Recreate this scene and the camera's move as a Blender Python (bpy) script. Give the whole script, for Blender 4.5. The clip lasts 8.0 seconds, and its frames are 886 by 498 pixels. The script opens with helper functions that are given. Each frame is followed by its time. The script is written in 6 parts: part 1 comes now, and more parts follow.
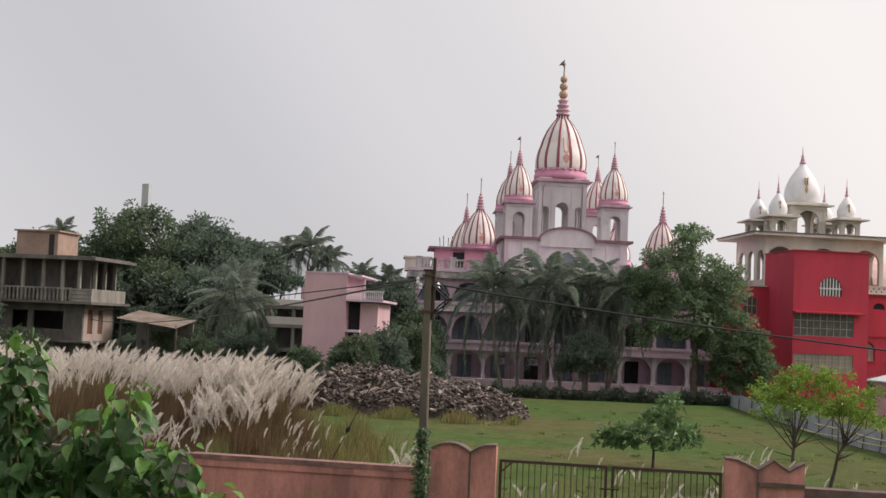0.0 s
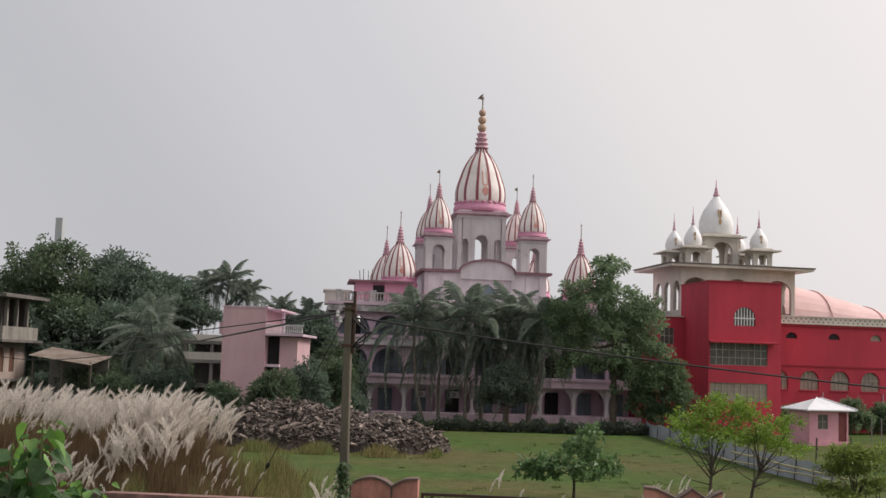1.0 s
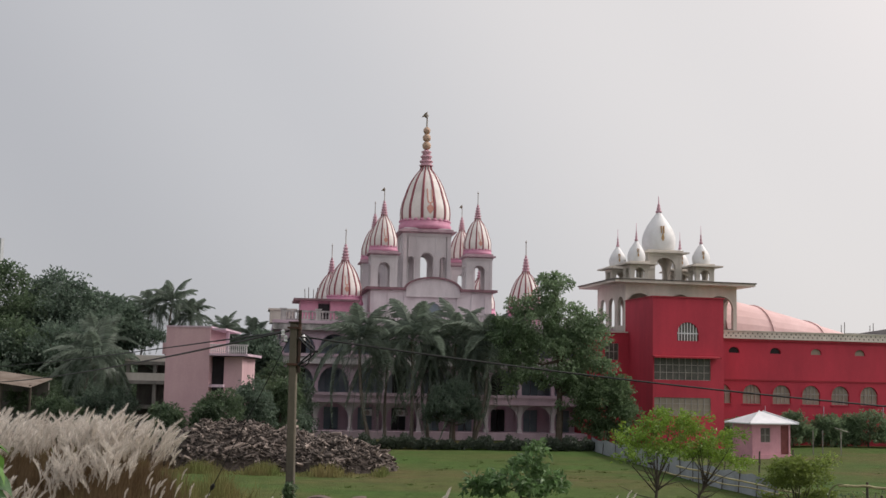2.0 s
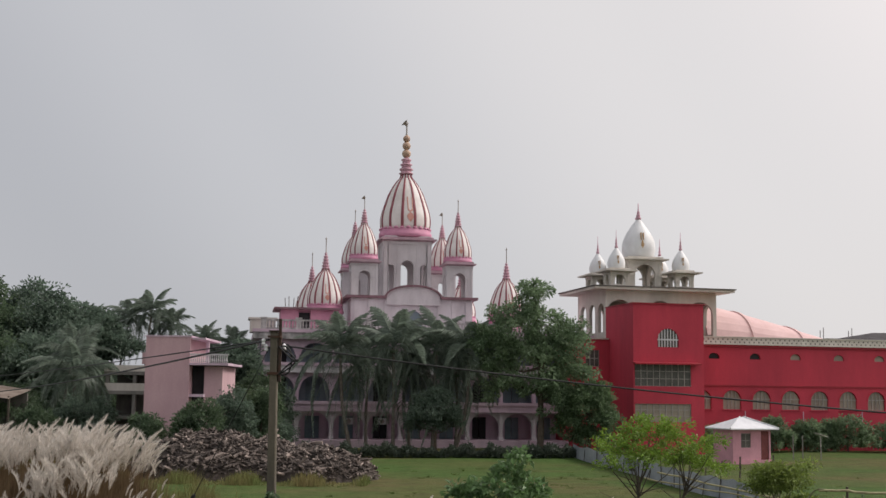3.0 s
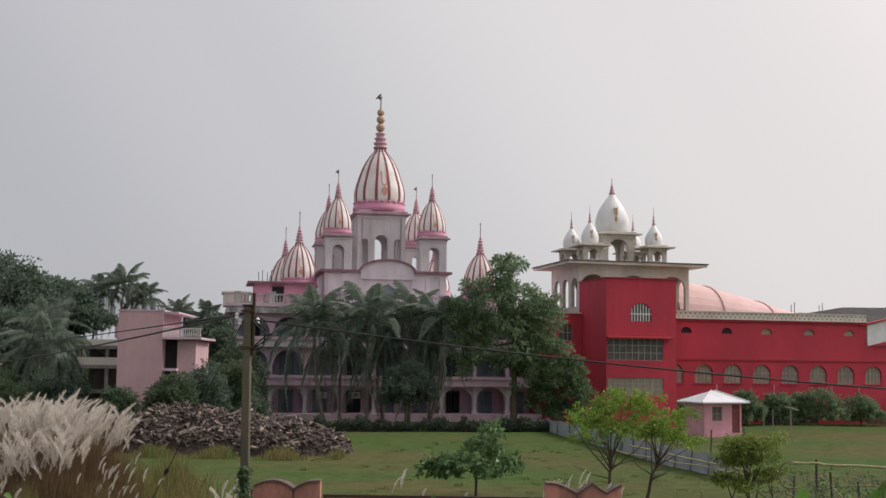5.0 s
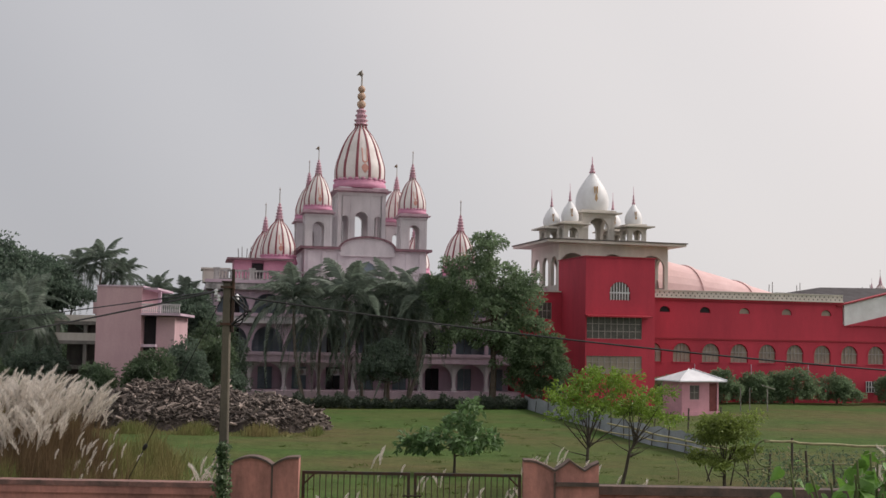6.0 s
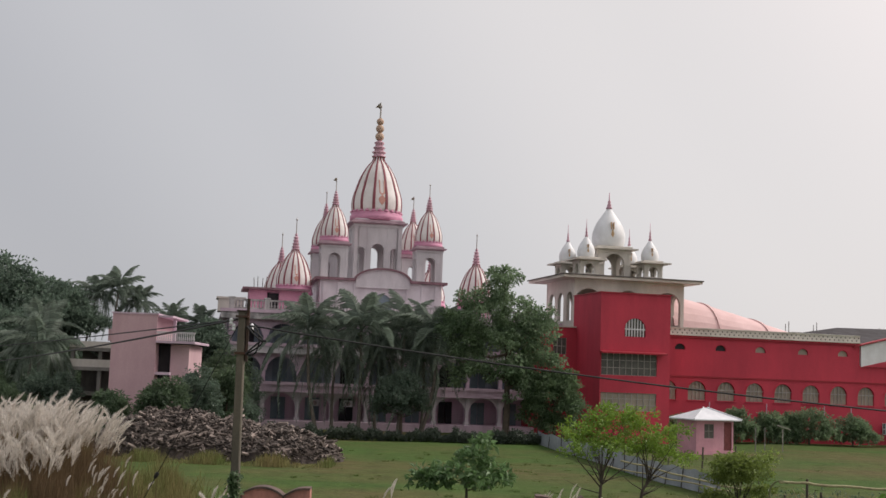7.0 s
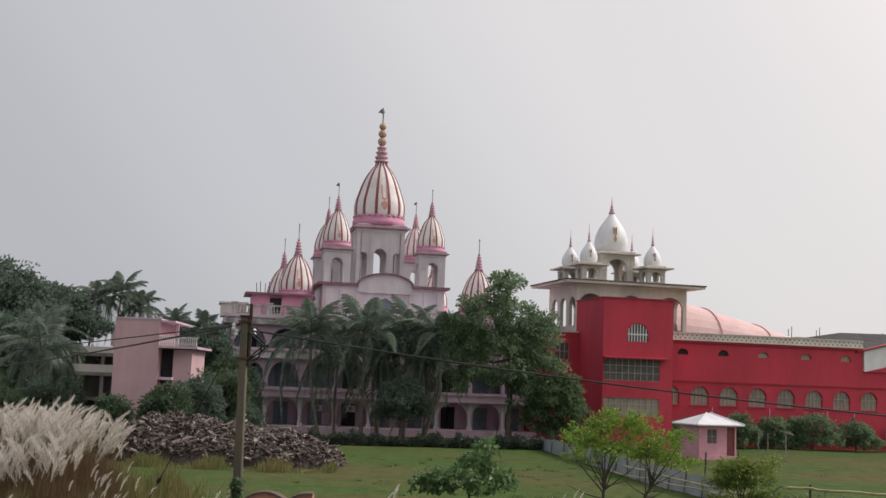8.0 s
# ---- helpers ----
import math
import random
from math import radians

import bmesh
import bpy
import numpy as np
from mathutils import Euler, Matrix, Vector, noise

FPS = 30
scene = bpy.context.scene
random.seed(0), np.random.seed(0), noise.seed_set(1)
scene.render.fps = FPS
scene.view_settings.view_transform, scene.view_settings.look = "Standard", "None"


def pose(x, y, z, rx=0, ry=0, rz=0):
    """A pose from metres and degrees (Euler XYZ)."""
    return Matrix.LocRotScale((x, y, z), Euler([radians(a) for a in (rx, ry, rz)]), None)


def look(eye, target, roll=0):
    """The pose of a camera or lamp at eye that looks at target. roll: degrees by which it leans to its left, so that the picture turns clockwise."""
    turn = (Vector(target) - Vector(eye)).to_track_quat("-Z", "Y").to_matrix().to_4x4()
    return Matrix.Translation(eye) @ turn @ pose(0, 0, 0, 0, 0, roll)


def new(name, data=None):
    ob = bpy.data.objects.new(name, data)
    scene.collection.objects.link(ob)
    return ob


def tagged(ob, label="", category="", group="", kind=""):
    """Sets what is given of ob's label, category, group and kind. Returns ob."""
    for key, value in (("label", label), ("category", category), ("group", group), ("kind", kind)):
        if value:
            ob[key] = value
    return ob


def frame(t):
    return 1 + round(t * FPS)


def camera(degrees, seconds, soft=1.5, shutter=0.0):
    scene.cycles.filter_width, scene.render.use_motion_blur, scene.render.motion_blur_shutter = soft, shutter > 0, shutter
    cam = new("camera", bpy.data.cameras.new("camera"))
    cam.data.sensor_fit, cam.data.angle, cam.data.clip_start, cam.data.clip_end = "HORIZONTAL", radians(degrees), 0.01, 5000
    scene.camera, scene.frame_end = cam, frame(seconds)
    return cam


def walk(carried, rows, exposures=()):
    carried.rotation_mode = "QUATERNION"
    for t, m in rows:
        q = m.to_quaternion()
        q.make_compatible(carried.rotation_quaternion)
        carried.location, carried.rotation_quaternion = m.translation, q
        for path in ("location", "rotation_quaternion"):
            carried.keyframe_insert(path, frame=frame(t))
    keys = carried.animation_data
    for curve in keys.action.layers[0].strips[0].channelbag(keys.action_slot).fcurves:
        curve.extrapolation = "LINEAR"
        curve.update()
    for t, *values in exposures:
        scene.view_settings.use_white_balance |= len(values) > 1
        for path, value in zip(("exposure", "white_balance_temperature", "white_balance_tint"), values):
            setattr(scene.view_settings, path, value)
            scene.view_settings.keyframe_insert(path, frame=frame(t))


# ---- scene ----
# ---------------------------------------------------------------- camera
cam = camera(40.94, 8.0, soft=1.5)
EYE = (0.0, 0.0, 4.8)
ROWS = [
    (0.0, 93.729, -2.462, 9.479),
    (0.5, 93.953, -2.863, 8.524),
    (1.0, 95.455, -1.802, 5.66),
    (1.5, 95.384, -1.208, 3.488),
    (1.7, 95.744, -1.185, 3.243),
    (2.8, 97.01, -0.744, 2.468),
    (3.0, 96.768, -0.709, 2.17),
    (3.5, 95.72, -2.166, 4.008),
    (4.0, 96.115, -1.935, 3.232),
    (4.2, 96.038, -1.83, 2.255),
    (5.3, 95.302, -0.54, 0.753),
    (5.5, 95.085, -0.53, 0.644),
    (6.0, 94.481, -0.997, -0.078),
    (6.5, 95.399, -1.417, 0.012),
    (7.0, 96.059, -2.088, 0.584),
    (7.5, 96.3, -2.015, 0.889),
    (8.0, 96.296, -2.095, 0.709),
]
walk(cam, [(t, pose(*EYE, rx, ry, rz)) for t, rx, ry, rz in ROWS],
     exposures=((0.0, 0.31, 6750, 13), (0.5, 0.28, 6720, 13), (1.0, 0.15, 6650, 12), (1.5, 0.06, 6600, 11), (3.0, 0.02, 6520, 11), (6.0, 0.02, 6600, 12), (8.0, 0.04, 6520, 11)))

# ---------------------------------------------------------------- world, sun, exposure
SUN_TO = Vector((0.74, 0.20, 0.64)).normalized()   # direction towards the hazy sun
world = bpy.data.worlds.new("hazy_sky")
scene.world = world
world.use_nodes = True
wn, wl = world.node_tree.nodes, world.node_tree.links
wn.clear()
w_out = wn.new("ShaderNodeOutputWorld")
w_bg = wn.new("ShaderNodeBackground")
w_sky = wn.new("ShaderNodeTexSky")
w_sky.sky_type = "NISHITA"
w_sky.sun_disc = False
w_sky.sun_elevation = math.asin(SUN_TO.z)
w_sky.sun_rotation = math.atan2(SUN_TO.x, SUN_TO.y)
w_sky.air_density, w_sky.dust_density, w_sky.ozone_density = 1.0, 4.0, 1.0
# haze layer: a pale veil brighter and warmer towards the sun, with fill opposite
w_co = wn.new("ShaderNodeTexCoord")
w_dot = wn.new("ShaderNodeVectorMath")
w_dot.operation = "DOT_PRODUCT"
w_dot.inputs[1].default_value = SUN_TO
w_ramp = wn.new("ShaderNodeValToRGB")
w_ramp.color_ramp.interpolation = "EASE"
w_ramp.color_ramp.elements[0].position = 0.5
w_ramp.color_ramp.elements[0].color = (4.75, 4.86, 5.16, 1)
w_ramp.color_ramp.elements[1].position = 0.94
w_ramp.color_ramp.elements[1].color = (11.8, 10.7, 10.4, 1)
w_low = w_ramp.color_ramp.elements.new(0.595)
w_low.color = (5.75, 5.82, 6.06, 1)
w_mid = w_ramp.color_ramp.elements.new(0.73)
w_mid.color = (7.65, 7.46, 7.44, 1)
# added fill: sky opposite the sun raised to lighten camera-facing sides
w_fill = w_ramp.color_ramp.elements.new(0.28)
w_fill.color = (6.7, 6.8, 7.0, 1)
w_mix = wn.new("ShaderNodeMix")
w_mix.data_type = "RGBA"
w_mix.inputs[0].default_value = 0.93
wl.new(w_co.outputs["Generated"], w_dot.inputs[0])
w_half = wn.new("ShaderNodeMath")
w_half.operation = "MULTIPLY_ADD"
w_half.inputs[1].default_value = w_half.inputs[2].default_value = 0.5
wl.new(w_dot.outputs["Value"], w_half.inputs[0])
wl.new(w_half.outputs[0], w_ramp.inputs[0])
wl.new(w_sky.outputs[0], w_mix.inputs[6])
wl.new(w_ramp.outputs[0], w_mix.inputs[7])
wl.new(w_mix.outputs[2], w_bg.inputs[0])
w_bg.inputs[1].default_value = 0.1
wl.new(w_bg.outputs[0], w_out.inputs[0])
sun = new("sun", bpy.data.lights.new("sun", "SUN"))
sun.data.energy = 2.3
sun.data.angle = radians(20)
sun.data.color = (1.0, 0.955, 0.89)
sun.matrix_world = look(SUN_TO * 50, (0, 0, 0))


# ---------------------------------------------------------------- materials
def mat(name, colour, rough=0.8, second=None, scale=2.0, grain=0.12, fine=40.0, bump=0.15, metal=0.0, island=0.0,
        obj_random=0.0, spec=0.4, streak=0.0, coat=0.0, translucent=0.0, bump_dist=0.02):
    """A surface with stains at one scale and grain at another; island and obj_random vary piece by piece."""
    m = bpy.data.materials.new(name)
    m.use_nodes = True
    n, l = m.node_tree.nodes, m.node_tree.links
    b = n["Principled BSDF"]
    co = n.new("ShaderNodeTexCoord")
    big = n.new("ShaderNodeTexNoise")
    big.inputs["Scale"].default_value = scale
    big.inputs["Detail"].default_value = 5
    big.inputs["Roughness"].default_value = 0.65
    if streak:
        mp = n.new("ShaderNodeMapping")
        mp.inputs["Scale"].default_value = (1, 1, streak)
        l.new(co.outputs["Object"], mp.inputs[0])
        l.new(mp.outputs[0], big.inputs["Vector"])
    else:
        l.new(co.outputs["Object"], big.inputs["Vector"])
    small = n.new("ShaderNodeTexNoise")
    small.inputs["Scale"].default_value = fine
    small.inputs["Detail"].default_value = 3
    l.new(co.outputs["Object"], small.inputs["Vector"])
    ramp = n.new("ShaderNodeValToRGB")
    ramp.color_ramp.elements[0].position, ramp.color_ramp.elements[1].position = 0.36, 0.66
    second = second or tuple(c * 0.72 for c in colour)
    ramp.color_ramp.elements[0].color = (*second, 1)
    ramp.color_ramp.elements[1].color = (*colour, 1)
    l.new(big.outputs["Fac"], ramp.inputs[0])
    hsv = n.new("ShaderNodeHueSaturation")
    l.new(ramp.outputs[0], hsv.inputs["Color"])
    val = n.new("ShaderNodeMath")
    val.operation = "MULTIPLY_ADD"
    l.new(small.outputs["Fac"], val.inputs[0])
    val.inputs[1].default_value = grain * 2
    val.inputs[2].default_value = 1.0 - grain
    last = val.outputs[0]
    for amount, source in ((island, "island"), (obj_random, "object")):
        if amount:
            if source == "island":
                rnd = n.new("ShaderNodeNewGeometry").outputs["Random Per Island"]
            else:
                rnd = n.new("ShaderNodeObjectInfo").outputs["Random"]
            mr = n.new("ShaderNodeMapRange")
            mr.inputs[3].default_value, mr.inputs[4].default_value = 1 - amount, 1 + amount
            l.new(rnd, mr.inputs[0])
            mul = n.new("ShaderNodeMath")
            mul.operation = "MULTIPLY"
            l.new(last, mul.inputs[0])
            l.new(mr.outputs[0], mul.inputs[1])
            last = mul.outputs[0]
    l.new(last, hsv.inputs["Value"])
    l.new(hsv.outputs[0], b.inputs["Base Color"])
    b.inputs["Roughness"].default_value = rough
    b.inputs["Metallic"].default_value = metal
    b.inputs["Specular IOR Level"].default_value = spec
    b.inputs["Coat Weight"].default_value = coat
    if bump:
        bp = n.new("ShaderNodeBump")
        bp.inputs["Strength"].default_value = bump
        bp.inputs["Distance"].default_value = bump_dist
        l.new(small.outputs["Fac"], bp.inputs["Height"])
        l.new(bp.outputs[0], b.inputs["Normal"])
    if translucent:
        tr = n.new("ShaderNodeBsdfTranslucent")
        l.new(hsv.outputs[0], tr.inputs[0])
        mx = n.new("ShaderNodeMixShader")
        mx.inputs[0].default_value = translucent
        l.new(b.outputs[0], mx.inputs[1])
        l.new(tr.outputs[0], mx.inputs[2])
        l.new(mx.outputs[0], n["Material Output"].inputs[0])
    return m


M_WHITE = mat("white_limewash", (0.66, 0.625, 0.645), 0.85, (0.49, 0.46, 0.48), 0.5, 0.08, 12, streak=0.35)
# pink pulled towards mauve: the bluish haze over the temple is in this colour
M_PALEPINK = mat("pale_pink_paint", (0.62, 0.475, 0.56), 0.8, (0.46, 0.345, 0.42), 0.5, 0.1, 10, streak=0.3)
M_PINK = mat("pink_paint", (0.62, 0.29, 0.41), 0.7, (0.5, 0.21, 0.32), 0.9, 0.08, 15)
M_MAROON = mat("maroon_paint", (0.26, 0.145, 0.17), 0.8, (0.17, 0.10, 0.115), 1.5, 0.12, 20)
M_MAUVE = mat("mauve_paint", (0.50, 0.36, 0.41), 0.8, (0.36, 0.25, 0.29), 1.1, 0.12, 16)
M_STAINED = mat("stained_whitewash", (0.56, 0.53, 0.53), 0.9, (0.21, 0.20, 0.20), 1.6, 0.15, 14, streak=0.5)
M_RIB = mat("rib_paint", (0.27, 0.075, 0.095), 0.65, (0.22, 0.06, 0.075), 1.5, 0.1, 20)
M_DOME = mat("dome_whitewash", (0.80, 0.755, 0.74), 0.7, (0.66, 0.61, 0.59), 0.8, 0.06, 15)
M_WDOME = mat("white_glazed_dome", (0.78, 0.79, 0.81), 0.5, (0.66, 0.66, 0.67), 0.8, 0.06, 15)
M_CREAM = mat("cream_paint", (0.70, 0.66, 0.60), 0.8, (0.54, 0.50, 0.45), 0.5, 0.1, 10, streak=0.3)
M_RED = mat("red_paint", (0.54, 0.046, 0.078), 0.75, (0.40, 0.036, 0.062), 0.35, 0.1, 8, streak=0.35)
M_REDTRIM = mat("dark_red_trim", (0.36, 0.02, 0.035), 0.6, (0.28, 0.018, 0.03), 0.7, 0.1, 15)
M_GOLD = mat("ochre_paint", (0.56, 0.38, 0.20), 0.6, (0.46, 0.29, 0.15), 3, 0.1, 20)
# near-black for door, vent and pane sheets: interior shade put into colour
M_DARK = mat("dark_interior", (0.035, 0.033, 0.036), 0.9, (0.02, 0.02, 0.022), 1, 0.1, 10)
M_SHUTTER = mat("blue_grey_shutter", (0.20, 0.26, 0.29), 0.6, (0.14, 0.19, 0.22), 1, 0.1, 10)
M_GRILLE = mat("grey_window_frame", (0.44, 0.40, 0.37), 0.6, (0.32, 0.29, 0.27), 2, 0.1, 20)
M_OLIVE = mat("olive_window_board", (0.36, 0.31, 0.25), 0.7, (0.26, 0.225, 0.185), 0.9, 0.12, 10)
M_GLASS = mat("dusty_glass", (0.13, 0.125, 0.11), 0.4, (0.07, 0.07, 0.062), 1.2, 0.1, 6, bump=0.03, spec=0.4)
M_BARREL = mat("pink_vault_paint", (0.72, 0.50, 0.49), 0.7, (0.63, 0.42, 0.41), 0.5, 0.07, 10)
M_CONC = mat("weathered_concrete", (0.33, 0.31, 0.28), 0.9, (0.17, 0.165, 0.15), 0.7, 0.15, 14, streak=0.4)
M_CONCDARK = mat("stained_concrete", (0.17, 0.155, 0.14), 0.9, (0.08, 0.075, 0.07), 0.9, 0.15, 14, streak=0.4)
M_BRICKRAW = mat("raw_brick_render", (0.36, 0.25, 0.20), 0.9, (0.25, 0.18, 0.15), 0.9, 0.15, 16)
M_DARKTIN = mat("dark_tin", (0.10, 0.095, 0.10), 0.95, (0.065, 0.06, 0.062), 1.0, 0.1, 15, spec=0.1)
M_IRON = mat("dark_iron", (0.05, 0.04, 0.035), 0.6, (0.09, 0.045, 0.03), 6, 0.15, 40, metal=0.4)


# ---------------------------------------------------------------- mesh helpers
def part(name, bm, material, parent, label="", loc=(0, 0, 0), rz=0.0, smooth=False):
    if len(bm.verts) < 3000:
        bmesh.ops.remove_doubles(bm, verts=bm.verts[:], dist=0.0005)
    me = bpy.data.meshes.new(name)
    bm.to_mesh(me)
    bm.free()
    if smooth:
        me.shade_smooth()
    me.materials.append(material)
    ob = new(name, me)
    ob.parent = parent
    ob.matrix_basis = pose(*loc, 0, 0, rz)
    if label:
        tagged(ob, label)
    return ob


def again(ob, parent, m):
    """One more piece on the same mesh."""
    o = new(ob.name.split(".")[0], ob.data)
    o.parent = parent
    o.matrix_basis = m
    return o


def thing(name, loc, rz, label, category, group="", kind=""):
    e = new(name)
    e.empty_display_size = 0.3
    e.matrix_basis = pose(*loc, 0, 0, rz)
    return tagged(e, label, category, group, kind)


def solid(name, bm, material, label, category, group="", kind="", loc=(0, 0, 0), rz=0.0, smooth=False):
    ob = part(name, bm, material, None, "", loc, rz, smooth)
    return tagged(ob, label, category, group, kind)


def box(bm, x0, x1, y0, y1, z0, z1):
    v = [bm.verts.new(p) for p in ((x0, y0, z0), (x1, y0, z0), (x1, y1, z0), (x0, y1, z0),
                                   (x0, y0, z1), (x1, y0, z1), (x1, y1, z1), (x0, y1, z1))]
    for f in ((3, 2, 1, 0), (4, 5, 6, 7), (0, 1, 5, 4), (1, 2, 6, 5), (2, 3, 7, 6), (3, 0, 4, 7)):
        bm.faces.new([v[i] for i in f])
    return bm


def boxes(*rows):
    bm = bmesh.new()
    for r in rows:
        box(bm, *r)
    return bm


def lathe(bm, profile, n=24, cx=0.0, cy=0.0):
    rings = []
    for r, z in profile:
        rings.append([bm.verts.new((cx + r * math.cos(2 * math.pi * i / n), cy + r * math.sin(2 * math.pi * i / n), z))
                      for i in range(n)])
    for a, b in zip(rings, rings[1:]):
        for i in range(n):
            j = (i + 1) % n
            bm.faces.new((a[i], a[j], b[j], b[i]))
    bm.faces.new(rings[-1])
    bm.faces.new(rings[0][::-1])
    return bm


def tube(bm, pts, radii, n=6, cap=True):
    pts = [Vector(p) for p in pts]
    rings = []
    for i, p in enumerate(pts):
        d = (pts[min(i + 1, len(pts) - 1)] - pts[max(i - 1, 0)])
        d = d.normalized() if d.length > 1e-6 else Vector((0, 0, 1))
        a = d.cross(Vector((0.31, 0.95, 0.05))).normalized()
        b = d.cross(a)
        r = radii[i] if isinstance(radii, (list, tuple)) else radii
        rings.append([bm.verts.new(p + r * (math.cos(6.28319 * k / n) * a + math.sin(6.28319 * k / n) * b)) for k in range(n)])
    for a, b in zip(rings, rings[1:]):
        for k in range(n):
            bm.faces.new((a[k], a[(k + 1) % n], b[(k + 1) % n], b[k]))
    if cap:
        bm.faces.new(rings[-1])
        bm.faces.new(rings[0][::-1])
    return bm


def arch_wall(bm, x0, x1, z0, z1, cx, half, spring, rise, y0, y1, sill=None, n=12):
    """A piece of wall from x0 to x1 with one arched opening through it; rise: the arch's height above its springing."""
    if sill is not None and sill > z0:
        box(bm, cx - half, cx + half, y0, y1, z0, sill)
    box(bm, x0, cx - half, y0, y1, z0, z1)
    box(bm, cx + half, x1, y0, y1, z0, z1)
    pts = [(cx - half * math.cos(math.pi * i / n), spring + rise * math.sin(math.pi * i / n)) for i in range(n + 1)]
    for (xa, za), (xb, zb) in zip(pts, pts[1:]):
        v = [bm.verts.new(p) for p in ((xa, y0, za), (xb, y0, zb), (xb, y0, z1), (xa, y0, z1),
                                       (xa, y1, za), (xb, y1, zb), (xb, y1, z1), (xa, y1, z1))]
        for f in ((0, 1, 2, 3), (7, 6, 5, 4), (1, 0, 4, 5), (3, 2, 6, 7)):
            bm.faces.new([v[i] for i in f])
    return bm


def arch_plate(bm, cx, half, z0, spring, rise, y0, y1, n=12):
    """A solid plate with an arched head."""
    pts = [(cx - half, z0)] + [(cx - half * math.cos(math.pi * i / n), spring + rise * math.sin(math.pi * i / n)) for i in range(n + 1)] + [(cx + half, z0)]
    a = [bm.verts.new((x, y0, z)) for x, z in pts]
    b = [bm.verts.new((x, y1, z)) for x, z in pts]
    bm.faces.new(a)
    bm.faces.new(b[::-1])
    for i in range(len(pts)):
        j = (i + 1) % len(pts)
        bm.faces.new((a[j], a[i], b[i], b[j]))
    return bm


def arch_band(bm, cx, half, spring, rise, width, y0, y1, n=14):
    """A raised band that follows an arch."""
    for i in range(n):
        q = []
        for k in (i, i + 1):
            c, s = math.cos(math.pi * k / n), math.sin(math.pi * k / n)
            q.append(((cx - half * c, spring + rise * s), (cx - (half + width) * c, spring + (rise + width) * s)))
        (a, b), (d, e) = q
        v = [bm.verts.new((x, y, z)) for y in (y0, y1) for x, z in (a, d, e, b)]
        for f in ((0, 1, 2, 3), (7, 6, 5, 4), (0, 4, 5, 1), (3, 2, 6, 7)):
            bm.faces.new([v[k] for k in f])
    return bm


# ---------------------------------------------------------------- ground
def ground_sheet():
    bm = bmesh.new()
    xs = [-2500, -600, -200] + [-90 + 3 * i for i in range(61)] + [200, 600, 2500]
    ys = [-300, -60, 0] + [12 + 3 * i for i in range(40)] + [200, 500, 4000]
    grid = []
    for y in ys:
        row = []
        for x in xs:
            near = abs(x) < 95 and 10 < y < 130
            z = 0.10 * noise.noise(Vector((x * 0.13, y * 0.13, 0))) + 0.05 * noise.noise(Vector((x * 0.5, y * 0.5, 3))) if near else 0.0
            row.append(bm.verts.new((x, y, z - 0.05)))
        grid.append(row)
    for a, b in zip(grid, grid[1:]):
        for i in range(len(xs) - 1):
            bm.faces.new((a[i], a[i + 1], b[i + 1], b[i]))
    return solid("ground", bm, M_LAWN, "mown green lawn with worn brown patches", "ground", kind="structure", smooth=True)


def lawn_material():
    """Patchy turf: green and worn brown patches with ragged edges, mottled at two finer scales."""
    m = bpy.data.materials.new("lawn")
    m.use_nodes = True
    n, l = m.node_tree.nodes, m.node_tree.links
    b = n["Principled BSDF"]
    co = n.new("ShaderNodeTexCoord")
    def field(scale, detail, rough, stretch=1.0):
        mp = n.new("ShaderNodeMapping")
        mp.inputs["Scale"].default_value = (1, stretch, 1)
        t = n.new("ShaderNodeTexNoise")
        t.inputs["Scale"].default_value = scale
        t.inputs["Detail"].default_value = detail
        t.inputs["Roughness"].default_value = rough
        l.new(co.outputs["Object"], mp.inputs[0])
        l.new(mp.outputs[0], t.inputs["Vector"])
        return t
    patch, mottle, fine = field(0.05, 9, 0.66, 1.8), field(0.9, 5, 0.7), field(7.0, 4, 0.7)
    ramp = n.new("ShaderNodeValToRGB")
    ramp.color_ramp.elements[0].position, ramp.color_ramp.elements[1].position = 0.37, 0.57
    ramp.color_ramp.elements[0].color = (0.104, 0.092, 0.040, 1)
    ramp.color_ramp.elements[1].color = (0.060, 0.103, 0.027, 1)
    l.new(patch.outputs["Fac"], ramp.inputs[0])
    last = None
    for tex, lo, hi in ((mottle, 0.70, 1.30), (fine, 0.65, 1.35)):
        mr = n.new("ShaderNodeMapRange")
        mr.inputs[1].default_value, mr.inputs[2].default_value = 0.25, 0.75
        mr.inputs[3].default_value, mr.inputs[4].default_value = lo, hi
        l.new(tex.outputs["Fac"], mr.inputs[0])
        if last is None:
            last = mr.outputs[0]
        else:
            mu = n.new("ShaderNodeMath")
            mu.operation = "MULTIPLY"
            l.new(last, mu.inputs[0])
            l.new(mr.outputs[0], mu.inputs[1])
            last = mu.outputs[0]
    hsv = n.new("ShaderNodeHueSaturation")
    l.new(ramp.outputs[0], hsv.inputs["Color"])
    l.new(last, hsv.inputs["Value"])
    l.new(hsv.outputs[0], b.inputs["Base Color"])
    b.inputs["Roughness"].default_value = 0.95
    b.inputs["Specular IOR Level"].default_value = 0.1
    bp = n.new("ShaderNodeBump")
    bp.inputs["Strength"].default_value = 0.8
    bp.inputs["Distance"].default_value = 0.12
    l.new(fine.outputs["Fac"], bp.inputs["Height"])
    l.new(bp.outputs[0], b.inputs["Normal"])
    return m


M_LAWN = lawn_material()
ground_sheet()


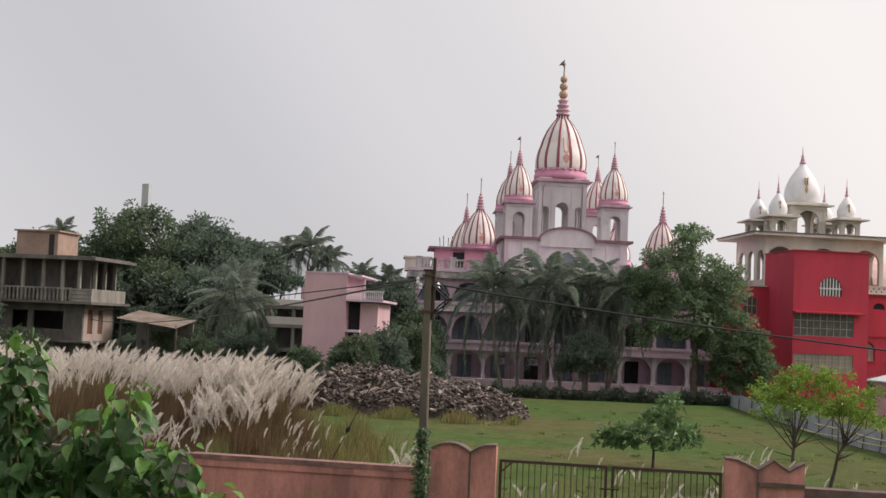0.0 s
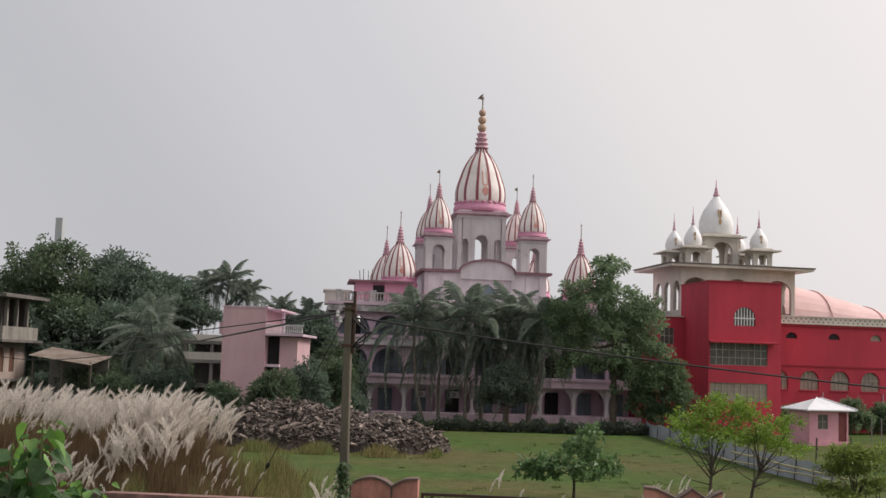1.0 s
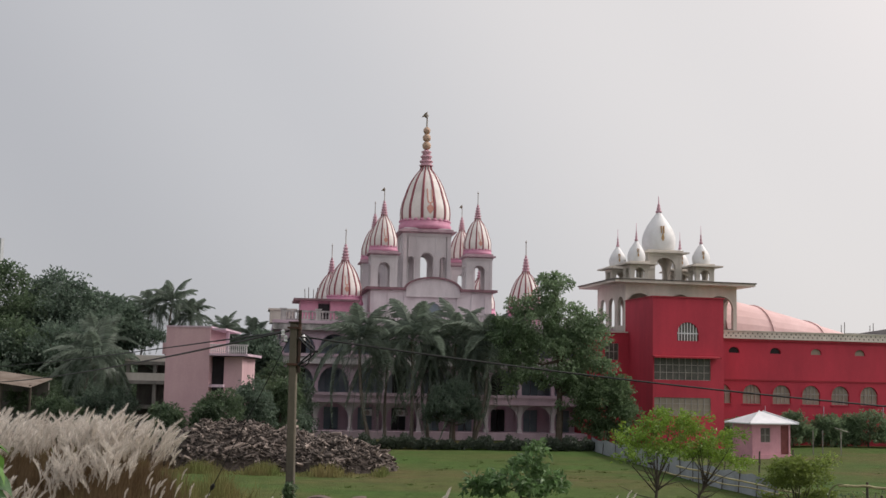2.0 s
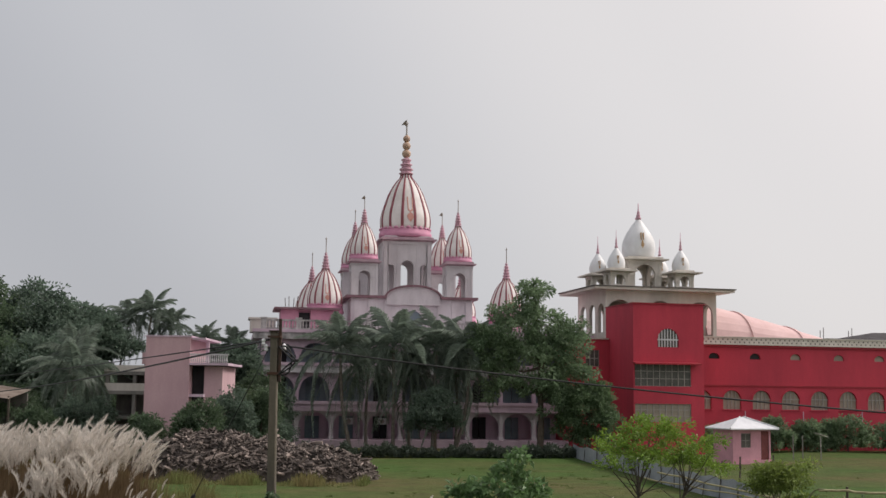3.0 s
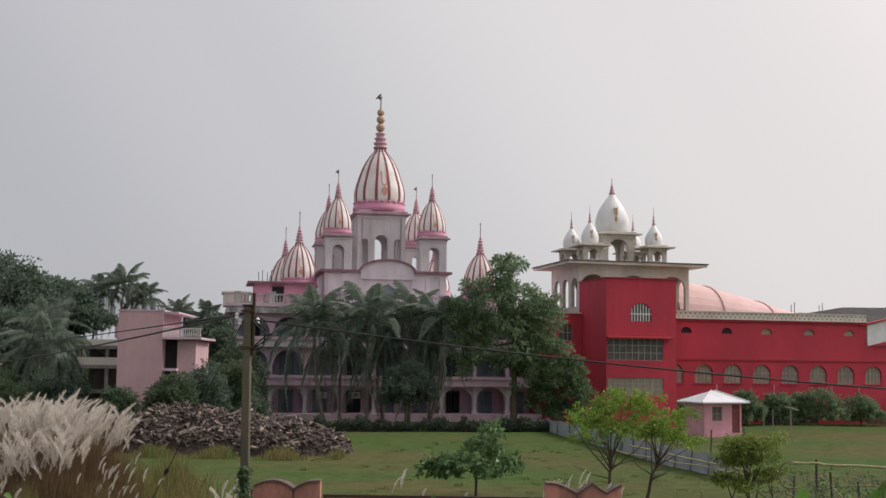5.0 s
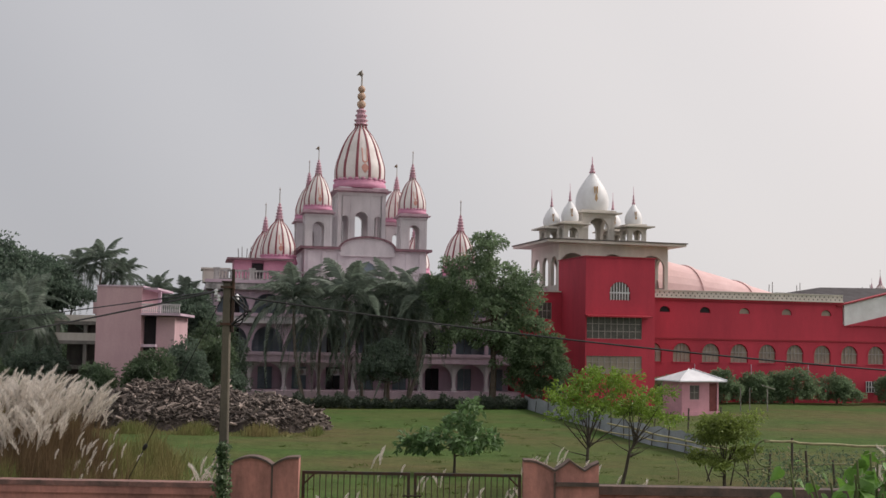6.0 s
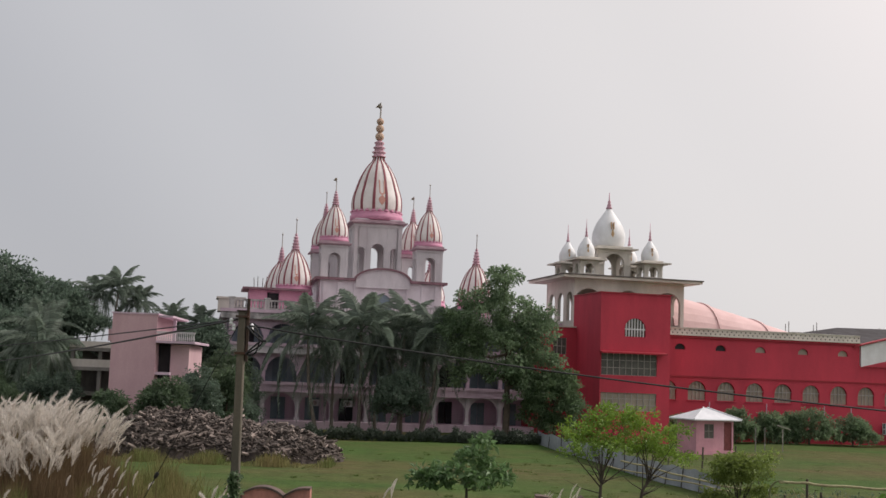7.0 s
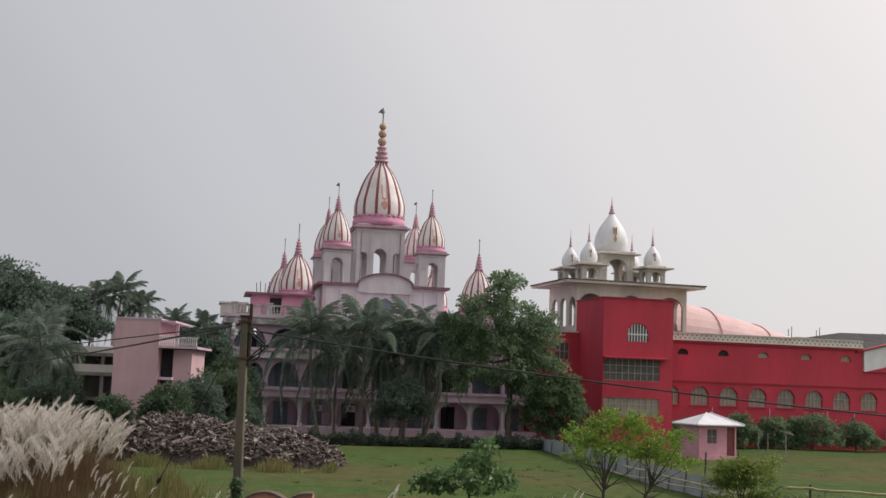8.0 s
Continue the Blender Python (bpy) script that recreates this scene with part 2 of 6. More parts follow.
# ---------------------------------------------------------------- the temple
def dome_profile(r, z0, h, n=14):
    """Bulbous beehive outline: nearly upright at the foot, pulled in to a narrow neck."""
    out = []
    for i in range(n + 1):
        s = i / n
        k = (1 + 0.10 * math.sin(math.pi * min(1, s / 0.45)) * 0.5) * (1 - s ** 2.2) ** 0.74 if s < 1 else 0.0
        out.append((max(r * k, r * 0.2), z0 + h * s))
    return out


def finial(parent, cx, cy, z0, r, h, beads, flag, name="finial"):
    """A pink stack of flared rings, a row of beads above it and a thin rod, with a pennant on some."""
    gold = beads > 3
    ring_top = 0.30 if gold else 0.42
    prof, n = [(r * 1.0, z0), (r * 1.05, z0 + 0.02 * h)], 3 if gold else 4
    for i in range(n):
        k, a, st = r * (1.0 - 0.13 * i), z0 + h * (0.03 + (ring_top - 0.04) * i / n), h * (ring_top - 0.04) / n
        prof += [(k * 0.80, a), (k * 0.78, a + 0.35 * st), (k * 1.0, a + 0.55 * st), (k * 1.02, a + 0.75 * st), (k * 0.66, a + 0.95 * st)]
    prof += [(r * 0.30, z0 + ring_top * h)]
    f = part(name, lathe(bmesh.new(), prof, 16, cx, cy), M_FINIAL, parent, "pink finial of stacked rings", smooth=True)
    z = z0 + ring_top * h
    sizes = (0.66, 0.62, 0.54) if gold else (0.36,)
    for q in sizes:
        q *= r
        pr = [(q * math.sin(math.pi * (0.08 + 0.84 * i / 8)), z + q * 0.95 - q * math.cos(math.pi * (0.08 + 0.84 * i / 8))) for i in range(9)]
        part("bead", lathe(bmesh.new(), pr, 14, cx, cy), M_BEAD if gold else M_FINIAL, f, "ochre painted bead" if gold else "", smooth=True)
        z += 1.86 * q
    rod = [(r * 0.2, z), (r * 0.13, z + 0.02 * h), (r * 0.10, z0 + 0.90 * h), (r * 0.24, z0 + 0.92 * h), (r * 0.20, z0 + 0.945 * h), (r * 0.06, z0 + 0.96 * h), (r * 0.05, z0 + h)]
    part("rod", lathe(bmesh.new(), rod, 8, cx, cy), M_GRILLE, f, smooth=True)
    if flag:
        bm = bmesh.new()
        t = z0 + h
        pts = [(0, 0.0), (-0.2 * flag, -0.16 * flag), (-0.42 * flag, -0.44 * flag), (-0.2 * flag, -0.42 * flag), (-0.06 * flag, -0.52 * flag), (0.0, -0.30 * flag)]
        for y in (-0.012, 0.012):
            vs = [bm.verts.new((cx + x, cy + y + 0.06 * math.sin(x * 6), t + z)) for x, z in pts]
            bm.faces.new(vs)
        part("flag", bm, M_FLAG, f, "small dark pennant")
    return f


def striped_dome(parent, cx, cy, z0, r, h, ribs=16, fin=(0.3, 2.5, 3, 0)):
    """White ribbed dome on a pink ring, with raised dark ribs and a painted drop on its face."""
    ring = [(r * 1.02, z0 - 0.36 * r), (r * 1.10, z0 - 0.30 * r), (r * 1.10, z0 - 0.13 * r), (r * 1.04, z0 - 0.10 * r), (r * 1.06, z0 - 0.02 * r), (r * 1.0, z0 + 0.03)]
    part("base_ring", lathe(bmesh.new(), ring, 32, cx, cy), M_PINK, parent, "bright pink moulded ring", smooth=True)
    prof = dome_profile(r, z0, h)
    d = part("dome", lathe(bmesh.new(), prof, 48, cx, cy), M_DOME, parent, "whitewashed dome with maroon ribs", smooth=True)
    bm = bmesh.new()
    for i in range(len(prof) - 1):
        (ra, za), (rb, zb) = prof[i], prof[i + 1]
        wa, wb = 0.062 * r * (0.35 + 0.65 * ra / r), 0.062 * r * (0.35 + 0.65 * rb / r)
        q = [bm.verts.new(p) for p in ((ra - 0.02, -wa, za), (ra + 0.03 * r, -wa * 0.7, za), (ra + 0.03 * r, wa * 0.7, za), (ra - 0.02, wa, za),
                                       (rb - 0.02, -wb, zb), (rb + 0.03 * r, -wb * 0.7, zb), (rb + 0.03 * r, wb * 0.7, zb), (rb - 0.02, wb, zb))]
        for f in ((0, 1, 5, 4), (1, 2, 6, 5), (2, 3, 7, 6)):
            bm.faces.new([q[k] for k in f])
    first = part("rib", bm, M_RIB, d)
    first.matrix_basis = pose(cx, cy, 0, 0, 0, 360 / ribs / 2 - 90)
    for i in range(1, ribs):
        again(first, d, pose(cx, cy, 0, 0, 0, 360 / ribs * (i + 0.5) - 90))
    # scalloped hem of small petals
    bm = bmesh.new()
    lathe(bm, [(0.01, -0.02), (0.09 * r, 0.0), (0.10 * r, 0.05 * r), (0.01, 0.12 * r)], 8)
    p0 = part("petal", bm, M_PINK, d, smooth=True)
    p0.matrix_basis = pose(cx + r * 1.0, cy, z0)
    for i in range(1, ribs * 2):
        a = 2 * math.pi * i / (ribs * 2)
        again(p0, d, pose(cx + r * 1.0 * math.cos(a), cy + r * 1.0 * math.sin(a), z0))
    # painted drop with a tall forked mark above it, laid on the curve of the face
    def reach(zz):
        for (ra, za), (rb, zb) in zip(prof, prof[1:]):
            if za <= zz <= zb:
                return ra + (rb - ra) * (zz - za) / (zb - za)
        return prof[0][0]
    bm = bmesh.new()
    zc = z0 + 0.19 * h
    drop = [(0, 0.085), (0.042, 0.055), (0.062, 0.015), (0.045, -0.03), (0, -0.085), (-0.045, -0.03), (-0.062, 0.015), (-0.042, 0.055)]
    mark = [(-0.052, 0.36), (-0.034, 0.36), (-0.030, 0.14), (0.0, 0.115), (0.030, 0.14), (0.034, 0.36), (0.052, 0.36), (0.046, 0.12), (0.0, 0.085), (-0.046, 0.12)]
    def lay(pts, quads):
        vs = [bm.verts.new((x * h, -math.sqrt(max(0.01, reach(zc + z * h) ** 2 - (x * h) ** 2)) - 0.022 * r, zc + z * h)) for x, z in pts]
        vb = [bm.verts.new((v.co.x, v.co.y + 0.08 * r, v.co.z)) for v in vs]
        for q in quads:
            bm.faces.new([vs[k] for k in q])
        for i in range(len(pts)):
            bm.faces.new((vs[i], vs[(i + 1) % len(pts)], vb[(i + 1) % len(pts)], vb[i]))
    lay(drop, [tuple(range(8))])
    lay(mark, [(0, 1, 2, 9), (9, 2, 3, 8), (8, 3, 4, 7), (7, 4, 5, 6)])
    part("emblem", bm, M_EMBLEM, d, "painted salmon drop emblem with a forked mark", loc=(cx, cy, 0), rz=4)
    finial(parent, cx, cy, z0 + h - 0.02, fin[0], fin[1], fin[2], fin[3])
    return d


def kiosk_tower(parent, cx, cy, half, z0, z1, wall_mat, eave_mat, arch_half, arch_top, side_arches=False, eave=0.3):
    """Square open tower with an arch through each wall and a projecting eave."""
    t = 0.22 * half / 1.1
    spring = arch_top - arch_half
    for k in range(4):
        bm = bmesh.new()
        if side_arches:
            a = half * 0.46
            arch_wall(bm, -a, a, z0, z1, 0, arch_half, spring, arch_half, -half, -half + t, sill=z0 + 0.25)
            for s in (-1, 1):
                c = s * half * 0.70
                arch_wall(bm, min(s * a, s * (half - t)), max(s * a, s * (half - t)), z0, z1, c, arch_half * 0.56, spring - 0.12, arch_half * 0.56, -half, -half + t, sill=z0 + 0.45)
            box(bm, -half, -half + t, -half, -half + t, z0, z1)
        else:
            arch_wall(bm, -half, half - t, z0, z1, 0, arch_half, spring, arch_half, -half, -half + t, sill=z0 + 0.2)
        part("wall", bm, wall_mat, parent, loc=(cx, cy, 0), rz=90 * k)
        bm = bmesh.new()
        arch_band(bm, 0, arch_half, spring, arch_half, 0.09 * half, -half - 0.04, -half + 0.02)
        for s in (-1, 1):
            box(bm, s * half * 0.93 - 0.07 * half, s * half * 0.93 + 0.07 * half, -half - 0.05, -half + 0.02, z0, z1)
            if side_arches:
                box(bm, s * half * 0.42 - 0.09, s * half * 0.42 + 0.09, -half - 0.07, -half + 0.02, z0, z1 - 0.3)
                box(bm, s * half * 0.42 - 0.14, s * half * 0.42 + 0.14, -half - 0.1, -half + 0.02, z1 - 0.3, z1 - 0.12)
        box(bm, -half * 1.03, half * 1.03, -half - 0.09, -half - 0.052, z1 - 0.12 * half, z1 - 0.002)
        box(bm, -arch_half * 1.5, -arch_half * 1.02, -half - 0.075, -half + 0.02, spring - 0.1, spring + 0.03)
        box(bm, arch_half * 1.02, arch_half * 1.5, -half - 0.075, -half + 0.02, spring - 0.1, spring + 0.03)
        part("trim", bm, wall_mat, parent, loc=(cx, cy, 0), rz=90 * k)
    e = half + eave
    bm = boxes((cx - half * 1.06, cx + half * 1.06, cy - half * 1.06, cy + half * 1.06, z1, z1 + 0.12),
               (cx - e, cx + e, cy - e, cy + e, z1 + 0.12, z1 + 0.24),
               (cx - half * 1.1, cx + half * 1.1, cy - half * 1.1, cy + half * 1.1, z1 + 0.24, z1 + 0.42))
    part("eave", bm, eave_mat, parent, "dark pink projecting eave slab")


M_BEAD = mat("ochre_bead_paint", (0.50, 0.36, 0.25), 0.6, (0.42, 0.27, 0.21), 3, 0.1, 20)
M_FINIAL = mat("finial_paint", (0.60, 0.36, 0.43), 0.65, (0.48, 0.27, 0.33), 2.2, 0.1, 20)
M_FLAG = mat("flag_cloth", (0.12, 0.15, 0.12), 0.9, (0.18, 0.11, 0.07), 3, 0.1, 30)
M_EMBLEM = mat("emblem_paint", (0.64, 0.33, 0.28), 0.7, (0.54, 0.27, 0.22), 4, 0.1, 20)

temple = thing("temple", (-6.73, 102.0, 0), 12, "white and pink temple with striped beehive domes above arcades", "temple")
U0, U1 = -12.7, 15.4
# ground floor plinth, floors, side and back walls
part("plinth", boxes((U0 - 0.3, U1 + 0.3, -1.3, 22.5, -0.2, 0.55)), M_PALEPINK, temple)
part("wall", boxes((U0, U0 + 0.3, 2.2, 22, 0.55, 9.6), (U1 - 0.3, U1, 2.2, 22, 0.55, 9.6), (U0 + 0.3, U1 - 0.3, 21.7, 22, 0.55, 9.6)), M_PALEPINK, temple)
for k, (za, zb, over) in enumerate(((2.9, 3.65, 0.5), (6.1, 6.85, 0.4), (8.9, 9.6, 0.6))):
    part("floor_slab", boxes((U0 - over, U1 + over, -over, 21.6, za + 0.25, zb)), M_PALEPINK, temple)
    part("fascia", boxes((U0 - over - 0.06, U1 + over + 0.06, -over - 0.08, -over - 0.002, za, zb + 0.04)), (M_PALEPINK, M_WHITE, M_STAINED)[k], temple)
    part("cornice", boxes((U0 - over - 0.12, U1 + over + 0.12, -over - 0.2, -over - 0.082, zb - 0.16, zb + 0.1)), M_PALEPINK, temple)
# bluish upper-floor walls, their colour darkened for the shade of the deep verandah
M_BLUEWALL = mat("blue_grey_distemper", (0.27, 0.32, 0.37), 0.85, (0.19, 0.23, 0.27), 0.7, 0.1, 10)
BAY = 2.93
cols = [U0 + 0.2 + BAY * i for i in range(10)]
for x in cols:
    bm = bmesh.new()
    box(bm, x - 0.14, x + 0.14, -0.08, 0.22, 0.8, 3.1)
    box(bm, x - 0.22, x + 0.22, -0.16, 0.3, 0.55, 0.8)
    box(bm, x - 0.18, x + 0.18, -0.12, 0.26, 1.5, 1.58)
    part("column", bm, M_WHITE, temple)
    part("column", boxes((x - 0.15, x + 0.15, -0.06, 0.26, 3.65, 6.35), (x - 0.15, x + 0.15, -0.06, 0.26, 6.85, 9.15)), M_PALEPINK, temple)
for i in range(len(cols) - 1):
    a, b = cols[i] + 0.14, cols[i + 1] - 0.14
    c = (a + b) / 2
    bm = bmesh.new()
    arch_wall(bm, a, b, 1.58, 3.1, c, (b - a) / 2 - 0.01, 1.59, 1.25, 0.0, 0.2)
    part("arch", bm, M_WHITE, temple)
    bm = bmesh.new()
    arch_wall(bm, a, b, 7.6, 9.15, c, (b - a) / 2 - 0.12, 7.62, 1.0, 0.0, 0.2)
    part("arch", bm, M_PALEPINK, temple)
    bm = bmesh.new()
    arch_wall(bm, a, b, 4.7, 6.35, c, (b - a) / 2 - 0.12, 4.72, 1.15, 0.0, 0.2)
    part("arch", bm, M_PALEPINK, temple)
    # back wall of each bay, with its door or shutter in a recess
    for za, zb, dz in ((0.55, 3.15, 1.9), (3.65, 6.35, 2.0), (6.85, 9.15, 1.8)):
        bm = bmesh.new()
        w = 0.62
        box(bm, a - 0.36, c - w, 2.2, 2.4, za, zb)
        box(bm, c + w, b + 0.36 - 0.004, 2.2, 2.4, za, zb)
        box(bm, c - w, c + w, 2.2, 2.4, za + dz, zb)
        part("wall", bm, M_PALEPINK if za < 1 else M_BLUEWALL, temple)
        # one bay in three gets a near-black sheet standing for the unlit inside
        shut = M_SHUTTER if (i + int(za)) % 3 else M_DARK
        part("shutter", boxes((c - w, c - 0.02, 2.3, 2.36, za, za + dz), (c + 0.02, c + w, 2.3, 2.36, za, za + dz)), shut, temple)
# roof parapet with piers and panels
for i, x in enumerate(cols):
    part("parapet_pier", boxes((x - 0.22, x + 0.22, -0.5, -0.1, 9.6, 10.6), (x - 0.28, x + 0.28, -0.56, -0.04, 10.6, 10.7)), M_STAINED, temple)
    if i < len(cols) - 1:
        bm = boxes((x + 0.22, x + BAY - 0.22, -0.38, -0.2, 9.6, 9.85), (x + 0.22, x + BAY - 0.22, -0.4, -0.18, 10.4, 10.55))
        for j in range(9):
            q = x + 0.36 + (BAY - 0.72) * j / 8
            lathe(bm, [(0.05, 9.85), (0.09, 10.0), (0.05, 10.2), (0.07, 10.4)], 6, q, -0.29)
        part("parapet", bm, M_STAINED, temple, "stained white roof balustrade")
# pink stair house with flat roof
part("stair_house", boxes((-11.0, -9.5, 2.2, 6.5, 9.6, 11.55), (-8.45, -6.4, 2.2, 6.5, 9.6, 11.55), (-9.5, -8.45, 2.5, 6.5, 9.6, 11.55)), M_PINKW := mat("rose_paint", (0.62, 0.30, 0.40), 0.8, (0.5, 0.23, 0.32), 0.7, 0.1, 10), temple, "pink rooftop stair house")
part("door", boxes((-9.45, -8.5, 2.4, 2.46, 9.62, 11.3)), M_DARK, temple)
part("roof_slab", boxes((-11.6, -5.9, 1.6, 7.0, 11.55, 11.72)), M_MAROON, temple)
part("water_tank_room", boxes((-13.6, -11.4, 3, 6, 9.6, 10.7), (-13.75, -11.25, 2.85, 6.15, 10.7, 10.85)), M_CREAM, temple)
# central block with curved pediment
CB0, CB1, CV0, CV1 = -4.75, 6.3, 4.5, 20.0
bm = boxes((CB0, CB0 + 0.3, CV0 + 0.3, CV1, 9.6, 12.9), (CB1 - 0.3, CB1, CV0 + 0.3, CV1, 9.6, 12.9), (CB0, CB1, CV1 - 0.3, CV1 - 0.002, 9.6, 12.9))
arch_wall(bm, -1.2, 2.9, 9.6, 12.9, 0.85, 0.85, 11.1, 0.75, CV0, CV0 + 0.3)
box(bm, CB0, -1.2, CV0, CV0 + 0.3, 9.6, 12.9)
box(bm, 2.9, CB1, CV0, CV0 + 0.3, 9.6, 12.9)
part("central_block", bm, M_WHITE, temple)
# grey panel added behind the arch to lighten its black opening
part("arched_door", boxes((-0.1, 1.8, CV0 + 0.2, CV0 + 0.26, 9.6, 11.95)), M_SHUTTER, temple)
part("block_roof", boxes((CB0 + 0.01, CB1 - 0.01, CV0 + 0.31, CV1 - 0.31, 12.6, 12.88)), M_WHITE, temple)
for x in (-4.3, -3.0, -1.55, 3.25, 4.6, 5.85):
    part("pilaster", boxes((x - 0.2, x + 0.2, CV0 - 0.12, CV0 - 0.002, 9.6, 12.75)), M_WHITE, temple)
part("cornice", boxes((CB0 - 0.45, -1.62, CV0 - 0.45, CV0 + 0.35, 12.9, 13.12), (3.36, CB1 + 0.45, CV0 - 0.45, CV0 + 0.35, 12.9, 13.12),
                      (CB0 - 0.45, CB0 + 0.3, CV0 + 0.35, CV1 + 0.4, 12.9, 13.12), (CB1 - 0.3, CB1 + 0.45, CV0 + 0.35, CV1 + 0.4, 12.9, 13.12)), M_MAROON, temple, "maroon cornice band")
bm = bmesh.new()
arch_plate(bm, 0.87, 2.45, 12.5, 12.95, 1.05, CV0 - 0.2, CV0 + 0.3, 20)
part("pediment", bm, M_WHITE, temple)
bm = bmesh.new()
arch_band(bm, 0.87, 2.47, 12.95, 1.05, 0.16, CV0 - 0.42, CV0 + 0.32, 20)
part("pediment_band", bm, M_MAROON, temple)
part("string_course", boxes((-1.6, 3.34, CV0 - 0.3, CV0 - 0.205, 12.32, 12.5)), M_WHITE, temple)
# main tower and dome
TX, TV = 1.02, 12.0
kiosk_tower(temple, TX, TV, 2.25, 12.9, 18.75, M_WHITE, M_MAUVE, 0.62, 16.95, side_arches=True, eave=0.5)
part("tower_top", boxes((TX - 2.2, TX + 2.2, TV - 2.2, TV + 2.2, 18.77, 19.3)), M_WHITE, temple)
striped_dome(temple, TX + 0.05, TV, 20.05, 2.33, 5.6, 12, (0.66, 5.45, 4, 1.3))
for dx in (-4.42, 4.42):
    for v in (7.6, 16.4):
        cx = 1.04 + dx
        kiosk_tower(temple, cx, v, 1.18, 12.9, 16.2, M_WHITE, M_MAUVE, 0.54, 15.55, eave=0.33)
        striped_dome(temple, cx, v, 17.0, 1.24, 3.1, 12, (0.33, 2.6, 3, 0.8 if (v < 10) == (dx < 0) else 0))
for cx, v, zd in ((-6.95, 6.3, 12.2), (9.85, 6.3, 11.75), (-7.4, 19.0, 12.2), (8.3, 21.0, 12.3)):
    part("dome_drum", lathe(bmesh.new(), [(1.62, 9.6), (1.62, zd - 0.7), (1.75, zd - 0.65), (1.75, zd - 0.45), (1.5, zd - 0.4)], 24, cx, v), M_PINK, temple)
    striped_dome(temple, cx, v, zd, 1.52, 3.4, 14, (0.36, 2.95, 3, 0))


# ---------------------------------------------------------------- the red hall with the white pavilion
def white_dome(parent, cx, cy, z0, r, h, fin_h):
    prof = [(r * k, z0 + h * q) for q, k in ((0, 0.82), (0.06, 0.91), (0.14, 0.97), (0.24, 1.0), (0.35, 0.98), (0.45, 0.92), (0.55, 0.825), (0.65, 0.70),
                                              (0.74, 0.56), (0.82, 0.43), (0.89, 0.31), (0.95, 0.20), (1.0, 0.13))]
    d = part("dome", lathe(bmesh.new(), prof, 28, cx, cy), M_WDOME, parent, "white onion dome", smooth=True)
    bm = bmesh.new()
    zc = z0 + 0.36 * h
    pts = [(0, 0.12), (0.025, 0.05), (0.04, -0.01), (0.0, -0.09), (-0.04, -0.01), (-0.025, 0.05)]
    zc -= 0.05 * h
    vs = [bm.verts.new((x * h, -r * 1.03, zc + z * h)) for x, z in pts]
    for q in (-1, 1):
        box(bm, min(q * 0.022, q * 0.04) * h, max(q * 0.022, q * 0.04) * h, -r * 1.0, -r * 0.7, zc + 0.12 * h, zc + 0.3 * h)
    vb = [bm.verts.new((x * h, -r * 0.7, zc + z * h)) for x, z in pts]
    bm.faces.new(vs)
    for i in range(6):
        bm.faces.new((vs[i], vs[(i + 1) % 6], vb[(i + 1) % 6], vb[i]))
    part("emblem", bm, M_GOLD, d, "ochre drop emblem", loc=(cx, cy, 0), rz=-8)
    z = z0 + h - 0.03
    q = fin_h
    f = [(r * 0.17, z), (r * 0.2, z + 0.08 * q), (r * 0.11, z + 0.16 * q), (r * 0.14, z + 0.24 * q), (r * 0.08, z + 0.34 * q), (r * 0.1, z + 0.42 * q), (r * 0.04, z + 0.55 * q), (r * 0.02, z + q)]
    part("finial", lathe(bmesh.new(), f, 10, cx, cy), M_FINIAL, parent, smooth=True)


def grid_window(parent, x0, x1, z0, z1, y, nx, nz, frame_mat, pane_mat, recess=0.12, bar=0.05):
    """Frame with bars in front of a recessed pane."""
    w = new("window")
    w.parent = parent
    part("pane", boxes((x0, x1, y + recess, y + recess + 0.03, z0, z1)), pane_mat, w)
    bm = bmesh.new()
    for i in range(nx + 1):
        x = x0 + (x1 - x0) * i / nx
        box(bm, max(x0, x - bar / 2), min(x1, x + bar / 2), y + recess - 0.06, y + recess - 0.005, z0, z1)
    for i in range(nz + 1):
        z = z0 + (z1 - z0) * i / nz
        box(bm, x0, x1, y + recess - 0.075, y + recess - 0.062, max(z0, z - bar / 2), min(z1, z + bar / 2))
    part("frame", bm, frame_mat, w)
    return w


hall = thing("red_hall", (11.6, 96.0, 0), 15, "bright red hall with arched windows and a white domed pavilion", "hall")
BT = 11.9
# front block, its openings left through the wall
bm = bmesh.new()
box(bm, 0, 6.1, 0, 0.3, -0.1, 2.45)
box(bm, 0, 0.12, 0, 0.3, 2.45, 3.9)
box(bm, 4.95, 6.1, 0, 0.3, 2.45, 3.9)
box(bm, 0, 6.1, 0, 0.3, 3.9, 5.3)
box(bm, 0, 0.12, 0, 0.3, 5.3, 7.1)
box(bm, 4.95, 6.1, 0, 0.3, 5.3, 7.1)
arch_wall(bm, 0, 6.1, 7.1, BT, 3.0, 0.92, 9.05, 0.9, 0, 0.3, sill=8.45)
part("wall", bm, M_RED, hall)
part("wall", boxes((0, 0.3, 0.3, 6.2, -0.1, BT), (5.8, 6.1, 0.3, 6.2, -0.1, BT), (0.3, 5.8, 5.9, 6.2, -0.1, BT)), M_RED, hall)
part("roof_slab", boxes((0.3, 5.8, 0.3, 5.9, BT - 0.5, BT - 0.25)), M_CONC, hall)
part("parapet_cap", boxes((-0.08, 6.18, -0.1, 0.34, BT, BT + 0.1), (-0.08, 0.34, 0.34, 6.2, BT, BT + 0.1), (5.76, 6.18, 0.34, 6.2, BT, BT + 0.1)), M_REDTRIM, hall)
bm = bmesh.new()
